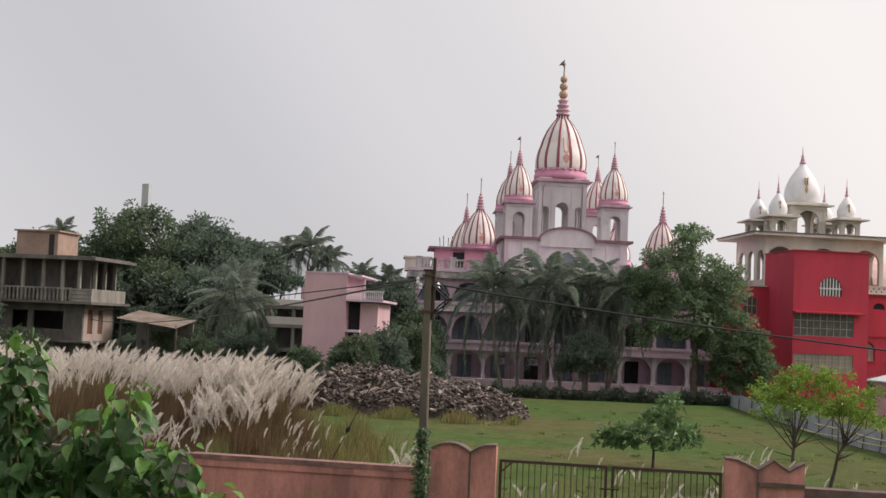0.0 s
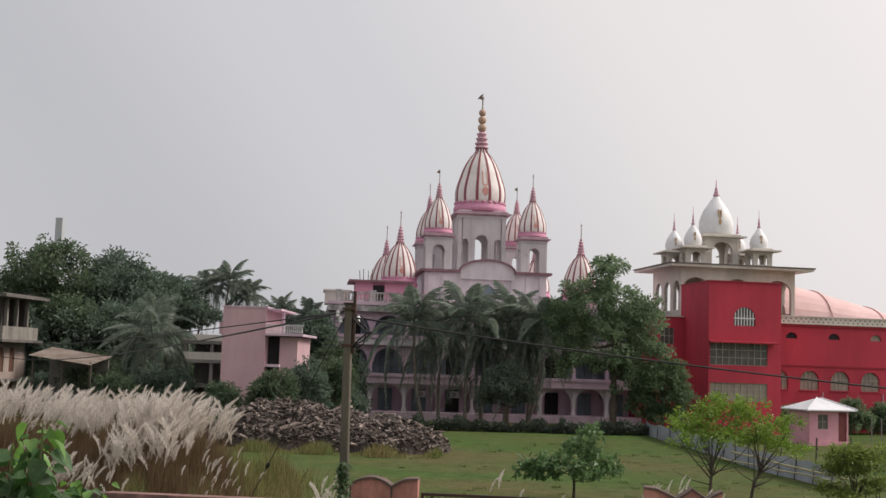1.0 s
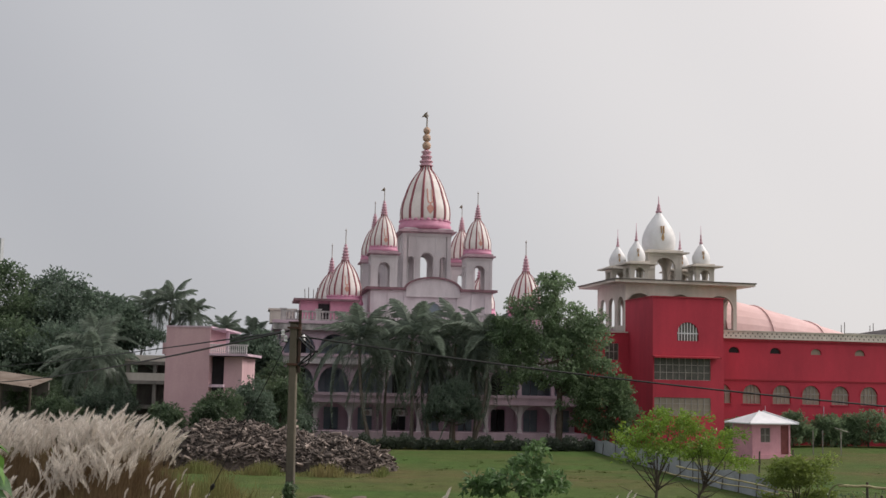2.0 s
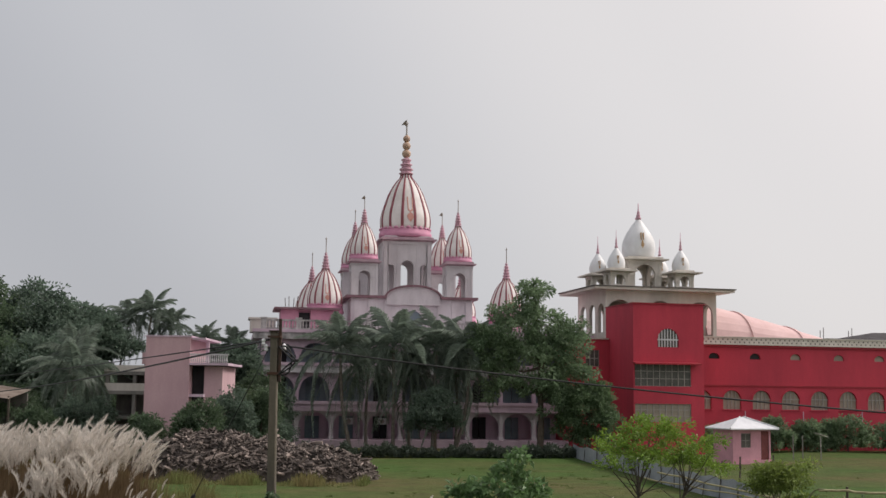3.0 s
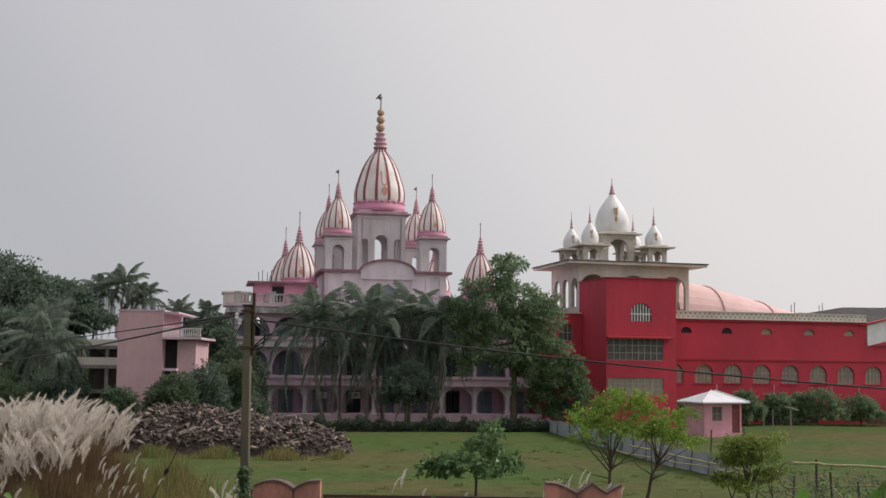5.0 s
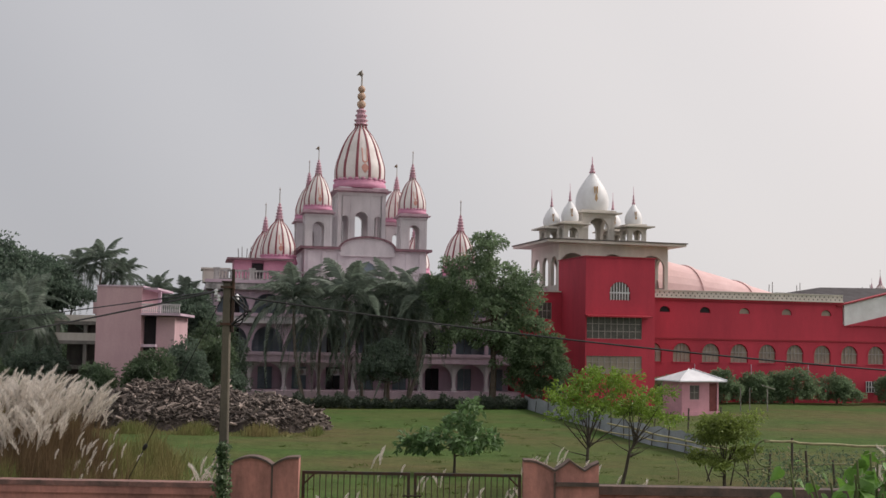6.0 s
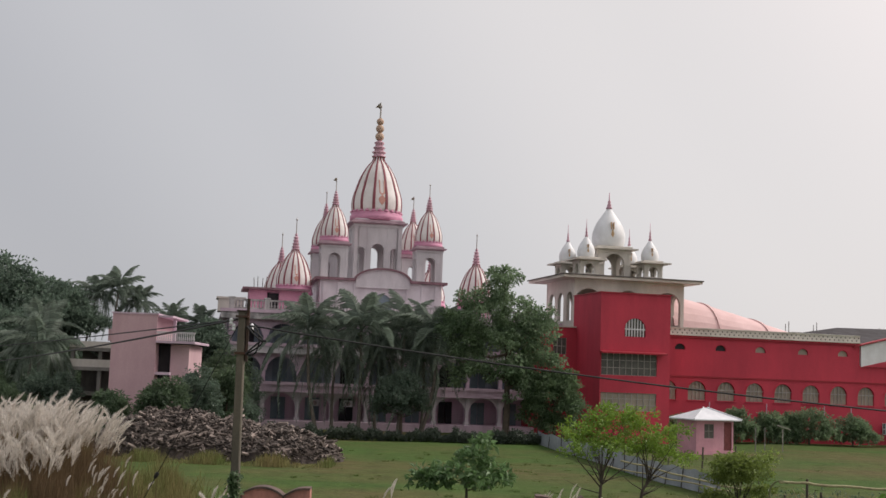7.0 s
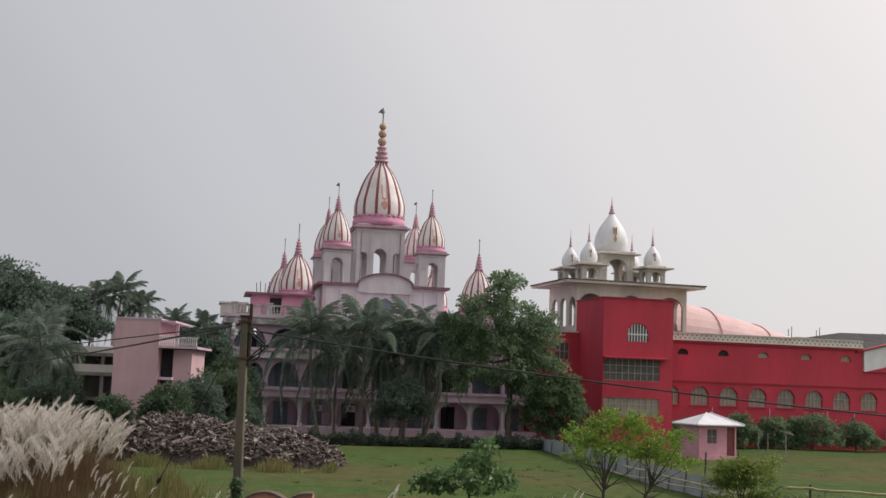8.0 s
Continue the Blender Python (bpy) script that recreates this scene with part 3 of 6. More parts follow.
vs = [bm.verts.new(p) for p in ((-0.1, -0.002, 7.13), (5.55, -0.002, 7.13), (5.55, -0.8, 7.02), (-0.1, -0.8, 7.02), (-0.1, -0.002, 7.25), (5.55, -0.002, 7.25), (5.55, -0.8, 7.13), (-0.1, -0.8, 7.13))]
for f in ((0, 1, 2, 3), (7, 6, 5, 4), (3, 2, 6, 7), (0, 3, 7, 4), (1, 5, 6, 2)):
    bm.faces.new([vs[k] for k in f])
part("sunshade", bm, M_REDTRIM, hall, "sloping dark red window shade")
grid_window(hall, 0.12, 4.95, 5.3, 7.1, 0, 9, 3, M_GRILLE, M_GLASS)
grid_window(hall, 0.12, 4.95, 2.45, 3.9, 0, 9, 3, M_GRILLE, M_OLIVE)
aw = new("window")
aw.parent = hall
bm = bmesh.new()
arch_plate(bm, 3.0, 0.9, 8.45, 9.05, 0.88, 0.16, 0.2)
part("pane", bm, M_GLASS, aw)
bm = bmesh.new()
for i in range(7):
    x = 3.0 - 0.75 + 0.25 * i
    box(bm, x - 0.035, x + 0.035, 0.06, 0.11, 8.45, 9.05 + 0.88 * math.sqrt(max(0.02, 1 - ((x - 3) / 0.9) ** 2)))
box(bm, 2.1, 3.9, 0.04, 0.058, 9.0, 9.1)
part("frame", bm, M_WDOME, aw, "white arched window bars")
# low red wing beside it
bm = bmesh.new()
box(bm, -2.45, -0.002, 5.4, 5.7, -0.1, 6.9)
box(bm, -2.45, -2.1, 5.4, 5.7, 6.9, 8.3)
box(bm, -0.9, -0.002, 5.4, 5.7, 6.9, 8.3)
box(bm, -2.45, -0.002, 5.4, 5.7, 8.3, 9.2)
part("wall", bm, M_RED, hall)
grid_window(hall, -2.1, -0.9, 6.9, 8.3, 5.4, 3, 2, M_GRILLE, M_GLASS)
part("cap", boxes((-2.95, -0.1, 5.25, 5.75, 9.2, 9.3)), M_CREAM, hall)
# long side wing with its row of arched windows
LV = 5.0
LX0, LX1 = 6.1, 27.0
bm = bmesh.new()
box(bm, LX0, 27.0, LV, LV + 0.3, -0.1, 3.45)
xs_w = [8.25 + 2.77 * k for k in range(9)]
prev = LX0
for k, x in enumerate(xs_w):
    nxt = min(x + 1.385, 30.0 + 2.5)
    arch_wall(bm, prev, nxt, 3.45, 5.45, x, 0.84, 4.25, 0.82, LV, LV + 0.3)
    prev = nxt
xs_s = [9.4, 13.25, 17.1, 21.3, 25.3]
prev = LX0
for i, x in enumerate(xs_s):
    nxt = (x + xs_s[i + 1]) / 2 if i < 4 else 27.0
    arch_wall(bm, prev, nxt, 5.45, 9.0, x, 0.5, 7.85, 0.42, LV, LV + 0.3, sill=7.75)
    prev = nxt
box(bm, 27.0, 46, LV, LV + 0.3, -0.1, 3.45)
box(bm, 31.795, 46, LV, LV + 0.3, 3.45, 5.45)
box(bm, 27.0, 46, LV, LV + 0.3, 5.45, 7.0)
part("wall", bm, M_RED, hall)
part("string_course", boxes((LX0, 46, LV - 0.08, LV - 0.002, 5.4, 5.52)), M_REDTRIM, hall)
for x in xs_w:
    w = new("window")
    w.parent = hall
    bm = bmesh.new()
    arch_plate(bm, x, 0.83, 3.45, 4.25, 0.81, LV + 0.16, LV + 0.2)
    part("pane", bm, M_OLIVE, w)
    bm = bmesh.new()
    for q in (-0.36, 0.0, 0.36):
        box(bm, x + q - 0.025, x + q + 0.025, LV + 0.08, LV + 0.13, 3.45, 4.25 + 0.81 * math.sqrt(1 - (q / 0.83) ** 2))
    box(bm, x - 0.83, x + 0.83, LV + 0.06, LV + 0.079, 4.3, 4.38)
    part("frame", bm, M_GRILLE, w)
    bm = bmesh.new()
    arch_band(bm, x, 0.85, 4.25, 0.83, 0.09, LV - 0.05, LV + 0.02)
    part("surround", bm, M_RED, w)
    part("sill", boxes((x - 0.95, x + 0.95, LV - 0.1, LV - 0.003, 3.36, 3.45)), M_RED, w)
for x in xs_s:
    bm = bmesh.new()
    arch_plate(bm, x, 0.5, 7.75, 7.85, 0.41, LV + 0.15, LV + 0.19)
    # first two vents are near-black plates in place of the shade within
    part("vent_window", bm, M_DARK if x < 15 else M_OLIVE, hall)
for x in (12.5, 27.2, 30.0):
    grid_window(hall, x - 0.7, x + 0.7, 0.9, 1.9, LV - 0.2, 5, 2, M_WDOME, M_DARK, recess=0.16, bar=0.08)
for x in (12.2, 17.7, 23.4, 26.1):
    bm = bmesh.new()
    tube(bm, [(x, LV - 0.06, 3.3), (x, LV - 0.06, 2.3)], 0.04, 6)
    part("drain_pipe", bm, M_PALEPINK, hall)
part("parapet", boxes((LX0 - 0.1, 27.0, LV - 0.22, LV + 0.3, 8.98, 9.06), (LX0 - 0.1, 27.0, LV - 0.05, LV + 0.2, 9.06, 9.6), (LX0 - 0.1, 27.0, LV - 0.12, LV + 0.27, 9.6, 9.68)), M_CREAM, hall, "cream perforated roof parapet")
# small dark plates on the solid face stand for the shade in perforations
bm = bmesh.new()
for i in range(46):
    for j in range(2):
        x, z = LX0 + 0.3 + 0.45 * i + 0.22 * j, 9.2 + 0.24 * j
        box(bm, x - 0.06, x + 0.06, LV - 0.058, LV - 0.051, z - 0.06, z + 0.06)
tagged(part("perforated_pattern", bm, M_CONCDARK, hall), kind="stuff")
part("cornice", boxes((LX0, 27.0, LV - 0.16, LV - 0.002, 8.8, 8.975)), M_REDTRIM, hall)
part("flat_roof", boxes((LX0 + 0.1, 27.0, LV + 0.31, 20, 8.6, 8.95)), M_CONC, hall)
part("wall", boxes((46, 46.3, LV, 20.3, -0.1, 7.0), (-2.45, 46, 20, 20.3, -0.1, 7.0), (-2.45, -2.55, 5.7, 20, -0.1, 9.2)), M_RED, hall)
# white pavilion storey
PV0, PV1, PU0, PU1 = 6.3, 13.2, 0.05, 10.3
BAYS = ((PU0, 3.2, 1.35), (3.2, 6.95, 5.05), (6.95, PU1, 8.75))
bm = bmesh.new()
for x0, x1, c in BAYS:
    arch_wall(bm, x0, x1, 9.0, 13.5, c, 1.22, 11.55, 1.15, PV0, PV0 + 0.3)
part("pavilion_wall", bm, M_CREAM, hall)
bm = bmesh.new()
for i, c in enumerate((1.2, 3.45, 5.7)):
    arch_wall(bm, 0.3 if i == 0 else 2.3 * i, min(2.3 * (i + 1), 6.9), 9.0, 13.5, c, 0.75, 11.7, 0.72, 0, 0.3, sill=9.9)
part("pavilion_wall", bm, M_CREAM, hall, loc=(PU0 + 0.3, PV0, 0), rz=90)
bm = bmesh.new()
for i, c in enumerate((1.2, 3.45, 5.7)):
    arch_wall(bm, 0.3 if i == 0 else 2.3 * i, min(2.3 * (i + 1), 6.9), 9.0, 13.5, c, 0.75, 11.7, 0.72, 0, 0.3, sill=9.9)
part("pavilion_wall", bm, M_CREAM, hall, loc=(PU1, PV0, 0), rz=90)
bm = bmesh.new()
for x0, x1, c in BAYS:
    arch_wall(bm, x0, x1, 9.0, 13.5, c, 1.1, 11.6, 1.1, PV1, PV1 + 0.3)
part("pavilion_wall", bm, M_CREAM, hall)
part("floor_slab", boxes((PU0 + 0.3, PU1 - 0.3, PV0 + 0.3, PV1, 8.96, 9.1)), M_CONC, hall)
part("roof_slab", boxes((PU0 - 1.45, PU1 + 1.15, PV0 - 1.3, PV1 + 1.3, 13.5, 13.7)), M_CREAM, hall)
part("roof_edge", boxes((PU0 - 1.55, PU1 + 1.25, PV0 - 1.4, PV1 + 1.4, 13.7, 13.8)), M_CONCDARK, hall, "dark weathered roof edge")
CU, CVV = 4.15, 9.2
kiosk_tower(hall, CU + 0.1, CVV, 1.5, 13.8, 16.25, M_CREAM, M_CREAM, 0.95, 16.0, eave=0.55)
white_dome(hall, CU + 0.1, CVV, 16.65, 1.5, 3.55, 1.5)
for u, v in ((1.25, 6.9), (7.25, 6.9), (1.25, 11.5), (7.25, 11.5)):
    kiosk_tower(hall, u, v, 0.82, 13.8, 15.0, M_CREAM, M_CREAM, 0.46, 14.86, eave=0.62)
    white_dome(hall, u, v, 15.36, 0.78, 1.9, 1.6)
# pink vaulted roof with ribs
def vault(bm, u0, u1, grow=0.0, n=22, m=16):
    rows_v = []
    for i in range(n + 1):
        s = i / n
        u = u0 + (u1 - u0) * s
        k = (u - 10.0) / 15.0
        top = (13.1 - 3.7 * k ** 1.35) - 8.9 + grow
        rows_v.append([bm.verts.new((u, 12.5 - (4.8 + grow) * math.cos(math.pi * j / m), 8.9 + top * math.sin(math.pi * j / m))) for j in range(m + 1)])
    for a, b in zip(rows_v, rows_v[1:]):
        for j in range(m):
            bm.faces.new((a[j], b[j], b[j + 1], a[j + 1]))
    bm.faces.new(rows_v[0])
    bm.faces.new(rows_v[-1][::-1])
    return bm
part("vault", vault(bmesh.new(), 10.2, 24.0), M_BARREL, hall, "pale pink vaulted roof", smooth=False)
for u in (14.6, 19.6):
    part("vault_rib", vault(bmesh.new(), u, u + 0.3, 0.12, 1), M_BARREL, hall)
# shed roof at the far end
bm = bmesh.new()
pts = [(27.1, 6.9), (27.1, 8.75), (33.5, 10.3), (40.0, 8.75), (40.0, 6.9)]
a = [bm.verts.new((x, LV - 0.1, z)) for x, z in pts]
b = [bm.verts.new((x, LV + 0.25, z)) for x, z in pts]
bm.faces.new(a)
bm.faces.new(b[::-1])
for i in range(5):
    bm.faces.new((a[(i + 1) % 5], a[i], b[i], b[(i + 1) % 5]))
part("gable", bm, M_WDOME, hall, "whitewashed gable")
bm = bmesh.new()
for s in (-1, 1):
    q = [(33.5, 10.35), (33.5 + s * 7.2, 8.62)]
    v8 = [bm.verts.new((x, y, z + dz)) for dz in (0, 0.1) for y in (LV - 0.32, LV + 0.6) for x, z in q]
    for f in ((0, 1, 3, 2), (4, 6, 7, 5), (0, 4, 5, 1), (1, 5, 7, 3), (2, 3, 7, 6)):
        bm.faces.new([v8[k] for k in f])
part("gable_roof", bm, M_REDTRIM, hall, "red gable verge")
bm = bmesh.new()
rf = [bm.verts.new(p) for p in ((24.2, 6.4, 9.05), (46.0, 6.4, 9.35), (46.0, 12.5, 11.0), (29.5, 12.5, 10.75), (25.6, 12.5, 10.1), (25.6, 18.6, 9.05), (46.0, 18.6, 9.05))]
for f in ((0, 1, 2, 3), (0, 3, 4), (4, 3, 5), (3, 2, 6, 5), (0, 4, 5)):
    bm.faces.new([rf[k] for k in f])
part("shed_roof", bm, M_DARKTIN, hall, "dark corrugated shed roof")
bm = bmesh.new()
tri = [(27.15, 6.9), (39.9, 6.9), (33.5, 8.35)]
a = [bm.verts.new((x, LV - 0.16, z)) for x, z in tri]
b = [bm.verts.new((x, LV - 0.103, z)) for x, z in tri]
bm.faces.new(a)
bm.faces.new(b[::-1])
for i in range(3):
    bm.faces.new((a[(i + 1) % 3], a[i], b[i], b[(i + 1) % 3]))
part("gable_foot", bm, M_RED, hall)
# air conditioners on the arcade's back wall, rods left on the roof
for x in (-5.0, -2.1, 3.4):
    unit = part("air_conditioner", boxes((x - 0.4, x + 0.4, 1.85, 2.198, 1.75, 2.3)), M_WDOME, temple, "white wall air conditioner")
    part("fan_grille", lathe(bmesh.new(), [(0.2, 0.0), (0.2, 0.02), (0.05, 0.025)], 14), M_GRILLE, unit, loc=(x, 1.845, 2.02))
    unit.children[0].matrix_basis = pose(x, 1.846, 2.02, 90)
for i, x in enumerate((-10.6, -10.3, -9.9, -9.6)):
    bm = bmesh.new()
    tube(bm, [(x, 3.0, 11.7), (x + 0.04 * (i - 1.5), 3.0, 12.6 + 0.15 * (i % 2))], 0.03, 5)
    part("roof_rod", bm, M_IRON, temple)


# ---------------------------------------------------------------- foliage helpers
def leaf_cloud(points, normals, size, rng, aspect=0.5, droop=0.25, fold=0.18, spread=0.7):
    """Arrays of small folded leaves: four corners each, two triangles meeting along the midrib."""
    n = len(points)
    d = normals + rng.normal(0, spread, (n, 3))
    d[:, 2] -= droop
    d /= np.linalg.norm(d, axis=1)[:, None] + 1e-9
    side = np.cross(d, rng.normal(0, 1, (n, 3)) * 0.6 + np.array([0, 0, 1.0]))
    side /= np.linalg.norm(side, axis=1)[:, None] + 1e-9
    up = np.cross(side, d)
    L = (size * rng.uniform(0.65, 1.35, n))[:, None]
    base = points
    tip = points + d * L - up * L * 0.12
    mid = points + d * L * 0.45
    left = mid + side * L * aspect * 0.5 + up * L * fold
    right = mid - side * L * aspect * 0.5 + up * L * fold
    verts = np.stack([base, right, tip, left], 1).reshape(-1, 3)
    i = np.arange(n)[:, None] * 4
    tris = np.concatenate([i + np.array([[0, 1, 2]]), i + np.array([[0, 2, 3]])], 1).reshape(-1, 3)
    return verts, tris


def mesh_from(name, verts, faces, material, parent=None, label="", kind=""):
    me = bpy.data.meshes.new(name)
    me.from_pydata(verts.tolist() if hasattr(verts, "tolist") else verts, [], faces.tolist() if hasattr(faces, "tolist") else faces)
    me.materials.append(material)
    ob = new(name, me)
    ob.parent = parent
    if label:
        tagged(ob, label)
    if kind:
        tagged(ob, kind=kind)
    return ob


def clump_points(blobs, clumps, per, clump_r, rng):
    """Leaf places: clumps set over the outer half of some ellipsoids, each a small ball of leaves."""
    P, N = [], []
    vol = np.array([b[3] * b[4] for b in blobs], float)
    pick = rng.choice(len(blobs), clumps, p=vol / vol.sum())
    for k in pick:
        x, y, z, r, rz = blobs[k]
        v = rng.normal(0, 1, 3)
        v /= np.linalg.norm(v)
        if v[2] < -0.55:
            v[2] *= -0.6
        c = np.array([x, y, z]) + v * np.array([r, r, rz]) * rng.uniform(0.62, 1.06)
        cr = clump_r * rng.uniform(0.6, 1.35)
        q = rng.normal(0, 1, (per, 3))
        q /= np.linalg.norm(q, axis=1)[:, None]
        pts = c + q * (cr * rng.uniform(0.35, 1.0, (per, 1))) * np.array([1, 1, 0.75])
        P.append(pts)
        N.append(q * 0.7 + v * 0.6)
    return np.concatenate(P), np.concatenate(N)


def broadleaf(name, base, height, blobs, clumps, per, clump_r, leaf, material, label, category="tree", trunk_r=0.18, lean=(0, 0),
              limbs=6, seed=1, aspect=0.5, group="", droop=0.25, bark=None, trunk_top=0.55):
    """A tapered trunk with limbs that reach into the crown, and a crown of many leaves in clumps."""
    rng = np.random.default_rng(seed)
    t = thing(name, base, 0, label, category, group)
    bm = bmesh.new()
    zt = height * trunk_top
    top = Vector((lean[0], lean[1], zt))
    pts = [Vector((0, 0, -0.1)), Vector((lean[0] * 0.2 + rng.normal(0, 0.05), lean[1] * 0.2, zt * 0.35)), Vector((lean[0] * 0.65, lean[1] * 0.65 + rng.normal(0, 0.05), zt * 0.7)), top]
    tube(bm, pts, [trunk_r * 1.25, trunk_r, trunk_r * 0.8, trunk_r * 0.6], 8)
    part("trunk", bm, bark or M_BARK, t)
    for i in range(limbs):
        b = blobs[i % len(blobs)]
        goal = Vector(b[:3]) + Vector(rng.normal(0, 0.35, 3)) * b[3]
        start = pts[2].lerp(top, rng.uniform(0.0, 1.0)) if i % 2 else pts[1].lerp(pts[2], rng.uniform(0.4, 1.0))
        m = start.lerp(goal, 0.5) + Vector((0, 0, -0.06 * (goal - start).length)) + Vector(rng.normal(0, 0.06, 3)) * (goal - start).length
        bm = bmesh.new()
        tube(bm, [start, m, goal], [trunk_r * 0.5, trunk_r * 0.32, trunk_r * 0.1], 6)
        part("limb", bm, bark or M_BARK, t)
    P, N = clump_points(blobs, clumps, per, clump_r, rng)
    v, f = leaf_cloud(P, N, leaf, rng, aspect, droop)
    mesh_from("crown", v, f, material, t, kind="stuff")
    return t


def leafmat(name, a, b, island=0.35, rough=0.48, trans=0.25, scale=0.5, obj_random=0.0):
    return mat(name, a, rough, b, scale, 0.12, 6.0, bump=0.0, island=island, obj_random=obj_random, spec=0.6, translucent=trans)


M_BARK = mat("grey_brown_bark", (0.13, 0.10, 0.075), 0.95, (0.07, 0.055, 0.045), 3, 0.25, 25, bump=0.6, bump_dist=0.03)
# distant foliage: base colours paled to stand in for haze, dark leaves also blued
M_LEAFDARK = leafmat("dark_leaves", (0.155, 0.212, 0.155), (0.110, 0.156, 0.118), trans=0.5)
M_LEAFMID = leafmat("mid_green_leaves", (0.165, 0.235, 0.115), (0.110, 0.170, 0.090), trans=0.5)
M_LEAFTALL = leafmat("tall_tree_leaves", (0.225, 0.305, 0.175), (0.155, 0.230, 0.130), trans=0.5)
# hedge colour holds the dark band of shade under the trees
M_HEDGE = leafmat("hedge_leaves", (0.075, 0.098, 0.068), (0.048, 0.066, 0.048))
M_LEAFDULL = leafmat("dull_green_leaves", (0.135, 0.190, 0.105), (0.090, 0.135, 0.080), trans=0.5)
M_LEAFLIGHT = leafmat("yellow_green_leaves", (0.25, 0.37, 0.06), (0.16, 0.26, 0.04), trans=0.4)
# brighter copy for leaves at stem tips: light on the tops painted in
M_LEAFTIP = leafmat("young_leaf_tips", (0.14, 0.29, 0.05), (0.10, 0.21, 0.04), rough=0.4, trans=0.4, scale=3, obj_random=0.3)
M_LEAFNEAR = leafmat("fresh_green_leaves", (0.062, 0.145, 0.034), (0.028, 0.075, 0.023), rough=0.55, trans=0.35, scale=3, obj_random=0.4)
# palm colour raised and blued for the haze before it
M_PALM = leafmat("palm_leaflets", (0.225, 0.275, 0.22), (0.155, 0.20, 0.16), trans=0.5)
M_PALMBARK = mat("palm_bark", (0.20, 0.175, 0.145), 0.95, (0.11, 0.095, 0.08), 4, 0.2, 20, bump=0.5, bump_dist=0.03)


# ---------------------------------------------------------------- coconut palms
def frond_mesh(length, sag, rng, pairs=46):
    """A curved rachis with hanging leaflets on both sides."""
    verts, faces = [], []
    rach = []
    for i in range(13):
        s = i / 12
        rach.append(Vector((length * (s - 0.12 * s * s), 0, length * (0.42 * s - (0.42 + sag) * s ** 2.1))))
    def at(s):
        k = min(11, int(s * 12))
        return rach[k].lerp(rach[k + 1], s * 12 - k)
    for a, b in zip(rach, rach[1:]):
        w = 0.05 * (1 - a.x / length * 0.8)
        i = len(verts)
        verts += [(a.x, -w, a.z), (a.x, w, a.z), (b.x, w * 0.9, b.z), (b.x, -w * 0.9, b.z), (a.x, 0, a.z + w), (b.x, 0, b.z + w)]
        faces += [(i, i + 4, i + 5, i + 3), (i + 4, i + 1, i + 2, i + 5), (i, i + 3, i + 2, i + 1)]
    for k in range(pairs):
        s = 0.14 + 0.85 * k / pairs
        p = at(s)
        ll = length * 0.27 * math.sin(math.pi * (0.18 + 0.78 * s)) * rng.uniform(0.85, 1.15)
        for sd in (-1, 1):
            out = Vector((0.50 + rng.normal(0, 0.06), sd * 0.75, -0.15 + rng.normal(0, 0.1))).normalized()
            mid = p + out * ll * 0.5 + Vector((0, 0, -0.05 * ll))
            tip = p + out * ll * 0.85 + Vector((0, 0, -0.55 * ll))
            wv = Vector((0.055, 0, 0.02))
            i = len(verts)
            verts += [tuple(p - wv * 0.6), tuple(p + wv * 0.6), tuple(mid + wv), tuple(mid - wv), tuple(tip)]
            faces += [(i, i + 1, i + 2, i + 3), (i + 3, i + 2, i + 4)]
    me = bpy.data.meshes.new("frond")
    me.from_pydata(verts, [], faces)
    me.materials.append(M_PALM)
    return me


rng0 = np.random.default_rng(5)
FRONDS = [frond_mesh(1.0 * 4.3, sg, rng0) for sg in (0.15, 0.45, 0.75, 1.05, 1.35)]


def palm(base, crown, size=1.0, fronds=20, seed=1, label="coconut palm with drooping fronds and a thin grey trunk"):
    rng = np.random.default_rng(seed)
    t = thing("coconut_palm", base, 0, label, "palm tree", "coconut palms")
    top = Vector(crown) - Vector(base)
    bm = bmesh.new()
    bow = Vector((rng.normal(0, 0.25), rng.normal(0, 0.2), 0))
    pts = [Vector((0, 0, -0.1)).lerp(top, s) + bow * math.sin(math.pi * s) for s in (0, 0.08, 0.3, 0.55, 0.8, 1.0)]
    tube(bm, pts, [0.24 * size, 0.17 * size, 0.14 * size, 0.13 * size, 0.12 * size, 0.13 * size], 8)
    part("trunk", bm, M_PALMBARK, t)
    for i in range(fronds):
        s = i / fronds
        k = min(4, int(s * 5.2))
        o = new("frond", FRONDS[k])
        o.parent = t
        a = i * 137.5 + rng.normal(0, 12)
        pitch = -66 + 104 * s + rng.normal(0, 8)
        sc = size * rng.uniform(0.85, 1.1)
        o.matrix_basis = Matrix.Translation(top) @ pose(0, 0, 0, 0, 0, a) @ pose(0, 0, 0, rng.normal(0, 12), pitch, 0) @ Matrix.Scale(sc, 4)
    for i in range(5):
        a = i * 1.3
        nut = lathe(bmesh.new(), [(0.02, -0.30), (0.11, -0.22), (0.13, -0.10), (0.03, 0.02)], 7, 0, 0)
        part("coconut", nut, M_LEAFDULL, t, loc=tuple(top + Vector((0.22 * math.cos(a), 0.22 * math.sin(a), -0.12))), smooth=True)
    return t


